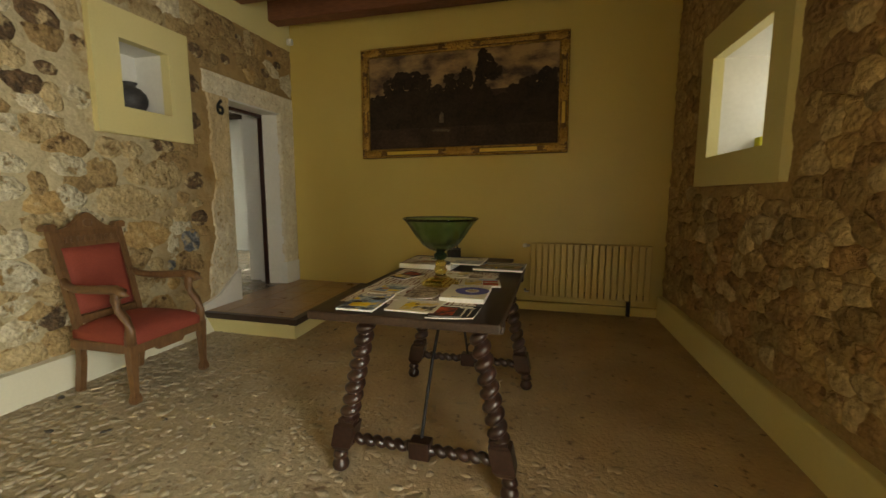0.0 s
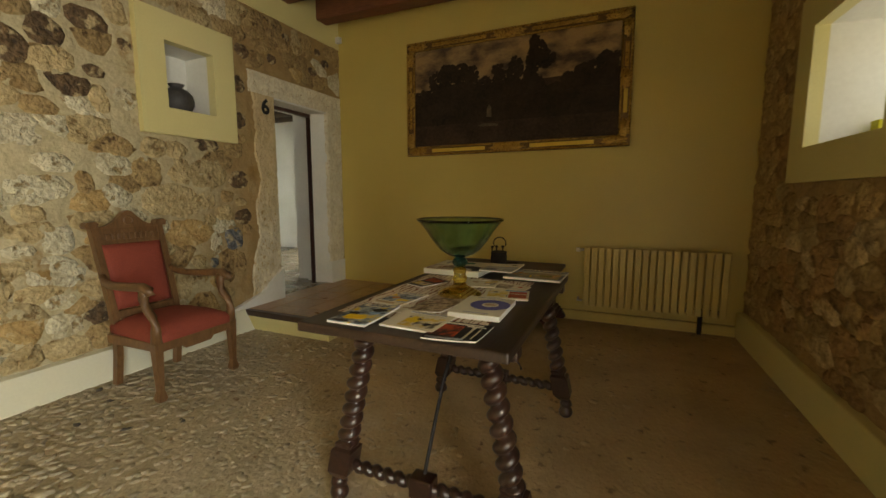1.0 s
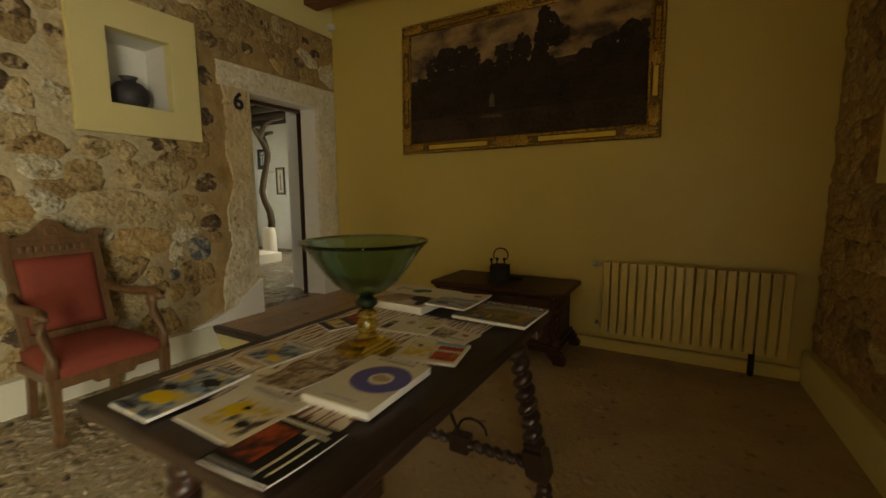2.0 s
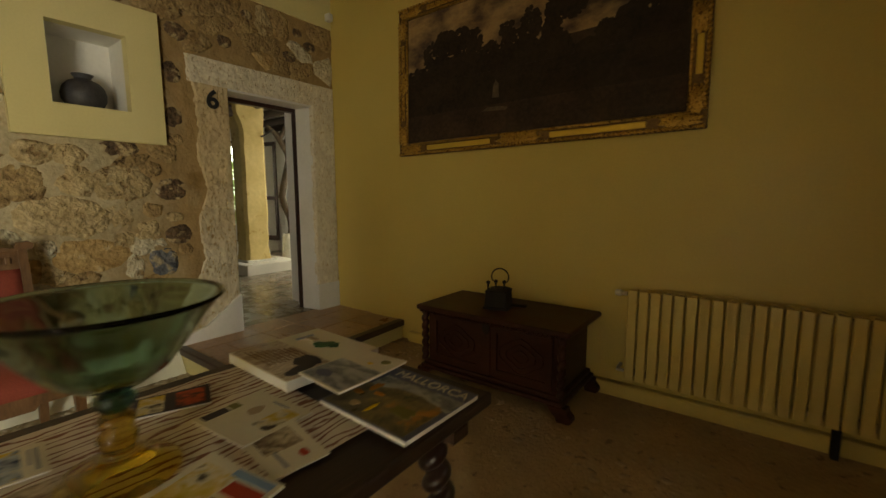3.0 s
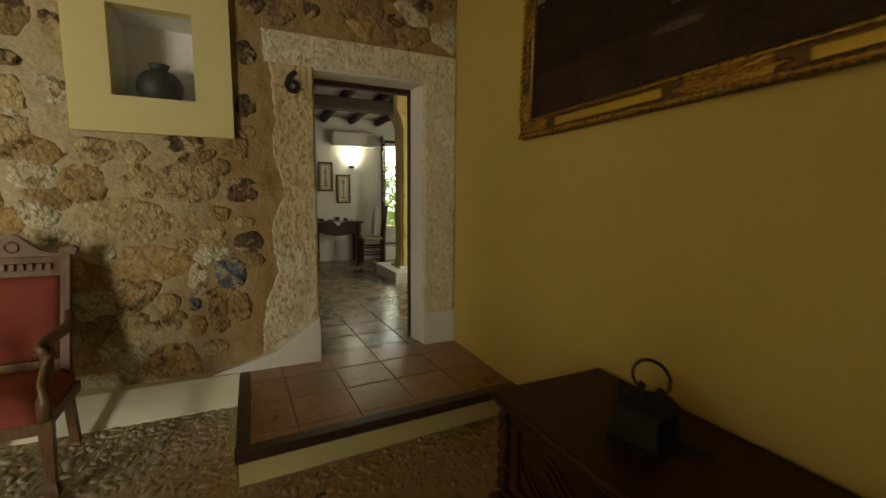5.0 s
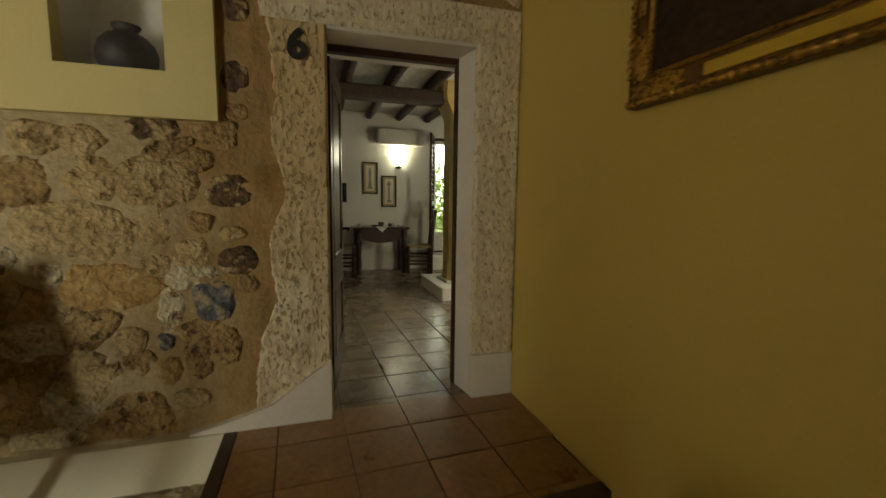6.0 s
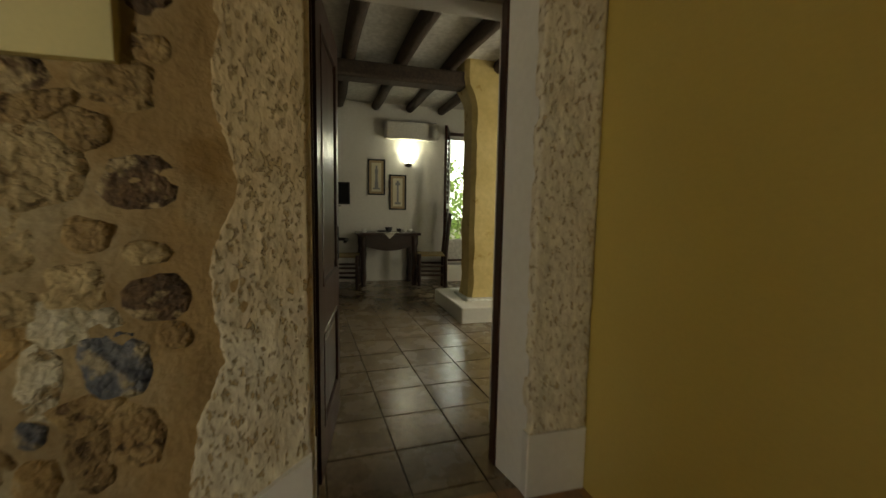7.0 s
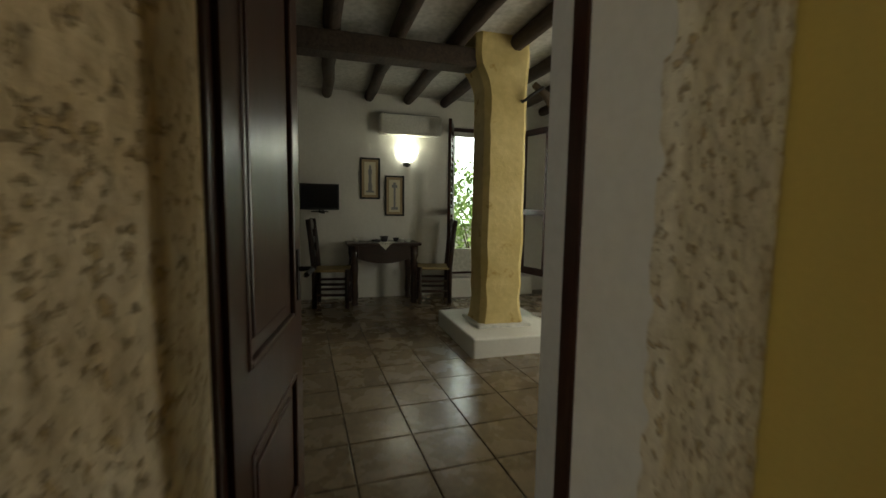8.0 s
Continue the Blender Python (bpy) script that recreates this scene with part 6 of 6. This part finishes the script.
def rubble(parent, world_m, box, cell_w, cell_h, taken, near, palette, weights, gap, high, seed, special=()):
    rnd = random.Random(seed)
    pts = []
    for u, v, hw, hh, k in special:
        side = (0,) if hw < 0.09 else (-0.5, 0.5) if hw < 0.13 else (-0.62, 0, 0.62)
        pts += [(u + q * hw, v, hh * 0.5, -1) for q in side]
    rows = int((box[3] - box[2]) / cell_h)
    for j in range(rows):
        u = box[0] + rnd.uniform(0, cell_w)
        while u < box[1]:
            v = box[2] + (j + 0.5 + rnd.uniform(-0.42, 0.42)) * cell_h
            if not any(abs(u - s[0]) < s[2] + cell_w * 0.10 and abs(v - s[1]) < s[3] + cell_h * 0.14 for s in special):
                pts.append((u, v, 0.0, None))
            u += cell_w * rnd.choice((0.45, 0.6, 0.8, 1.0, 1.2, 1.5, 1.9))
    laid = [(outline(u, v, hw * 1.22, hh * 1.22, rnd), k, True) for u, v, hw, hh, k in special]
    laid += [(poly, None, False) for p, poly in zip(pts, cells(pts, box, 0.64)) if p[3] is None]
    rest_v, rest_f = [], []
    count = 0
    for poly, kind, marked in laid:
        if len(poly) < 3:
            continue
        (cx, cy), vs, fs = stone_mesh(poly, 0.0 if marked else gap * rnd.uniform(0.6, 1.9), high * rnd.uniform(0.6, 1.25), rnd, cap=0.5 if marked else max(0.16, cell_w * 0.95))
        ext = max(abs(v[1]) for v in vs), max(abs(v[2]) for v in vs)
        k = kind if marked else rnd.choices(range(len(palette)), weights)[0]
        if palette is STONES and not marked and cx > 2.82 and k < 2 and rnd.random() < 0.6:
            k = 2
        if taken(cx, cy, ext[0] * (0.4 if marked else 0.75), ext[1] * (0.4 if marked else 0.75)):
            continue
        if near(cx, cy) and count < 300:
            count += 1
            me = bpy.data.meshes.new("stone")
            me.from_pydata(vs, [], fs)
            me.materials.append(palette[k])
            me.polygons.foreach_set("use_smooth", [True] * len(me.polygons))
            o = new("stone", me)
            o.parent = parent
            o.matrix_parent_inverse = parent.matrix_world.inverted()
            o.matrix_basis = world_m @ pose(0, cx, cy)
        else:
            b = len(rest_v)
            rest_v += [(x, y + cx, z + cy) for x, y, z in vs]
            rest_f += [tuple(i + b for i in f) for f in fs]
    if rest_v:
        me = bpy.data.meshes.new("stones_further_off")
        me.from_pydata(rest_v, [], rest_f)
        me.materials.append(palette[0])
        me.polygons.foreach_set("use_smooth", [True] * len(me.polygons))
        o = new("stones_further_off", me)
        o.parent = parent
        o.matrix_parent_inverse = parent.matrix_world.inverted()
        o.matrix_basis = world_m
        tagged(o, kind="stuff")


def taken_west(u, v, a, b):
    if 2.385 - a * 0.5 < u < 3.215 + a * 0.5 and 1.737 - b * 0.5 < v < 2.665 + b * 0.5:
        return True
    if v > 3.03 - b * 0.7 or v < 0.20 + b * 0.6:
        return True
    if u > left_edge(v) - a - 0.05 and v < 2.46 + b * 0.6:
        return True
    return u > NY - a * 0.6 or (u > 3.0 - a and v < 0.27)


# stones that stand out: place along the wall, height, half width, half height, kind
BY_DOOR = [(2.93, 1.45, 0.137, 0.115, 0), (3.24, 1.41, 0.085, 0.065, 3), (2.93, 1.69, 0.099, 0.050, 3), (2.58, 1.23, 0.217, 0.112, 0), (2.42, 1.44, 0.11, 0.09, 2), (2.67, 1.46, 0.092, 0.08, 0),
           (2.71, 0.95, 0.167, 0.10, 4), (2.89, 1.05, 0.07, 0.05, 0), (2.96, 0.82, 0.048, 0.10, 1), (2.93, 0.665, 0.034, 0.035, 5), (3.15, 0.865, 0.08, 0.09, 5), (3.27, 1.06, 0.08, 0.06, 3),
           (3.31, 0.94, 0.046, 0.038, 2), (3.06, 1.10, 0.075, 0.06, 0), (2.89, 1.23, 0.075, 0.085, 0), (3.10, 1.25, 0.055, 0.044, 2), (3.25, 1.20, 0.055, 0.03, 0)]
LOW_DOOR = [(3.07, 0.56, 0.055, 0.10, 2), (3.19, 0.63, 0.065, 0.09, 2), (2.94, 0.52, 0.05, 0.062, 4), (2.78, 0.68, 0.055, 0.06, 0), (3.04, 0.36, 0.070, 0.045, 0), (2.61, 0.52, 0.115, 0.11, 0),
            (3.10, 1.56, 0.062, 0.05, 2), (2.48, 1.63, 0.079, 0.065, 0), (2.65, 1.63, 0.07, 0.06, 0), (2.49, 1.02, 0.045, 0.055, 1),
            (3.36, 2.60, 0.075, 0.05, 3), (3.29, 1.96, 0.05, 0.065, 3), (3.30, 2.29, 0.05, 0.07, 3), (3.29, 1.79, 0.045, 0.035, 2), (4.318, 2.66, 0.06, 0.04, 3), (4.55, 2.80, 0.06, 0.035, 3), (3.72, 2.63, 0.045, 0.04, 3), (4.42, 2.90, 0.04, 0.03, 3), (3.92, 2.90, 0.045, 0.03, 3)]
BY_CHAIR = [(1.87, 2.28, 0.084, 0.09, 3), (2.10, 2.43, 0.109, 0.06, 3), (2.28, 2.54, 0.07, 0.07, 0), (1.96, 1.98, 0.124, 0.06, 3), (2.12, 2.10, 0.054, 0.032, 3), (2.325, 2.33, 0.04, 0.04, 3), (1.67, 1.65, 0.124, 0.08, 1),
            (1.76, 1.32, 0.144, 0.065, 1), (1.83, 1.47, 0.116, 0.05, 1), (2.19, 1.48, 0.10, 0.07, 1), (2.00, 1.34, 0.048, 0.07, 2), (2.30, 1.96, 0.07, 0.06, 1), (1.82, 0.97, 0.082, 0.07, 1), (1.79, 0.76, 0.139, 0.09, 1),
            (1.80, 0.57, 0.076, 0.045, 1), (1.81, 0.41, 0.088, 0.07, 1), (1.62, 0.92, 0.076, 0.037, 1), (1.79, 1.81, 0.091, 0.05, 2), (2.14, 1.92, 0.055, 0.08, 0), (1.69, 1.15, 0.069, 0.05, 0)]
MARKED = BY_DOOR + LOW_DOOR + BY_CHAIR
rubble(face_west, pose(WX, 0, 0), (-2.6, NY, 0.19, 3.03), 0.225, 0.145, taken_west, lambda u, v: u > 1.25, STONES, (44, 30, 20, 2, 4, 0), -0.004, 0.0125, 4, MARKED)


def taken_east(u, v, a, b):
    if -2.115 - a < u < -0.815 + a and 1.352 - b < v < 2.53 + b:
        return True
    return v < 0.24 + b * 0.5 or v > 3.5 or u > -a or (u < -4.8 and v < 2.45)


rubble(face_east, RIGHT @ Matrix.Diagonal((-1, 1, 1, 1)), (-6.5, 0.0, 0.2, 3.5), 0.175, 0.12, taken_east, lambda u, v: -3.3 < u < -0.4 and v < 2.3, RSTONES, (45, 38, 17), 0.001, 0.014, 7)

# ---- pebbled floor ----
FLOOR = bpy.data.objects["floor"]


def pebble(rnd, L, w, h, n=8):
    vs, fs = [], []
    r = [rnd.uniform(0.66, 1.18) for _ in range(n)]
    for k2, z in ((1.0, -0.015), (0.84, h * 0.9)):
        for k in range(n):
            a = 2 * math.pi * k / n
            vs.append((L * r[k] * k2 * math.cos(a), w * r[k] * k2 * math.sin(a), z + (h * rnd.uniform(-0.3, 0.3) if z > 0 else 0)))
    vs.append((L * rnd.uniform(-0.2, 0.2), 0, h))
    for k in range(n):
        fs.append((k, (k + 1) % n, n + (k + 1) % n, n + k))
        fs.append((n + k, n + (k + 1) % n, 2 * n))
    return vs, fs


rnd = random.Random(12)
KINDS = []
for _ in range(14):
    vs, fs = pebble(rnd, rnd.uniform(0.024, 0.046), rnd.uniform(0.016, 0.030), 0.011)
    me = bpy.data.meshes.new("pebble")
    me.from_pydata(vs, [], fs)
    me.materials.append(PEBBLE1)
    me.polygons.foreach_set("use_smooth", [True] * len(me.polygons))
    KINDS.append(me)
DARKS = []
for k in range(4):
    DARKS.append(KINDS[k].copy())
    DARKS[k].materials[0] = DARK_PEBBLE
rv, rf, single = [], [], 0
y = 0.2
while y < 4.78:
    x = -3.1 + rnd.uniform(0, 0.05)
    while x < 1.2:
        px, py = x + rnd.uniform(-0.022, 0.022), y + rnd.uniform(-0.02, 0.02)
        x += rnd.uniform(0.038, 0.068)
        worn = min(1, max(0, (px + 2.6) / 1.2)) * min(1, max(0, (py - 1.2) / 1.0)) + 0.5 * noise.noise(Vector((px * 1.1, py * 1.1, 5)))
        if py > 3.18 and px < -2.205 - 0.0577 * (py - 3.18) or rnd.random() < 0.10 + 0.45 * max(0, worn):
            continue
        turn = 140 * noise.noise(Vector((px * 2.3, py * 2.3, 7))) + rnd.gauss(0, 45)
        sink = -0.0160 - 0.003 * noise.noise(Vector((px * 3, py * 3, 1))) - 0.0085 * max(0, min(1.1, worn)) + rnd.uniform(-0.002, 0.0025)
        if rnd.random() < 0.005:
            o = new("pebble", DARKS[rnd.randrange(4)])
            o.parent = FLOOR
            o.matrix_basis = pose(px, py, sink + 0.001, 0, 0, turn)
        elif single < 270 and -2.15 < px < -1.05 and 1.35 < py < 2.15:
            o = new("pebble", KINDS[rnd.randrange(14)])
            o.parent = FLOOR
            o.matrix_basis = pose(px, py, sink, rnd.uniform(-9, 9), rnd.uniform(-9, 9), turn)
            single += 1
        else:
            big = rnd.random() < 0.06
            vs, fs = pebble(rnd, rnd.uniform(0.024, 0.046) * (1.5 if big else 1), rnd.uniform(0.016, 0.030) * (1.6 if big else 1), 0.012 * rnd.uniform(0.6, 1.2), 7)
            c, s = math.cos(radians(turn)), math.sin(radians(turn))
            b = len(rv)
            rv += [(px + c * v[0] - s * v[1], py + s * v[0] + c * v[1], v[2] + sink) for v in vs]
            rf += [tuple(i + b for i in f) for f in fs]
    y += rnd.uniform(0.034, 0.044)
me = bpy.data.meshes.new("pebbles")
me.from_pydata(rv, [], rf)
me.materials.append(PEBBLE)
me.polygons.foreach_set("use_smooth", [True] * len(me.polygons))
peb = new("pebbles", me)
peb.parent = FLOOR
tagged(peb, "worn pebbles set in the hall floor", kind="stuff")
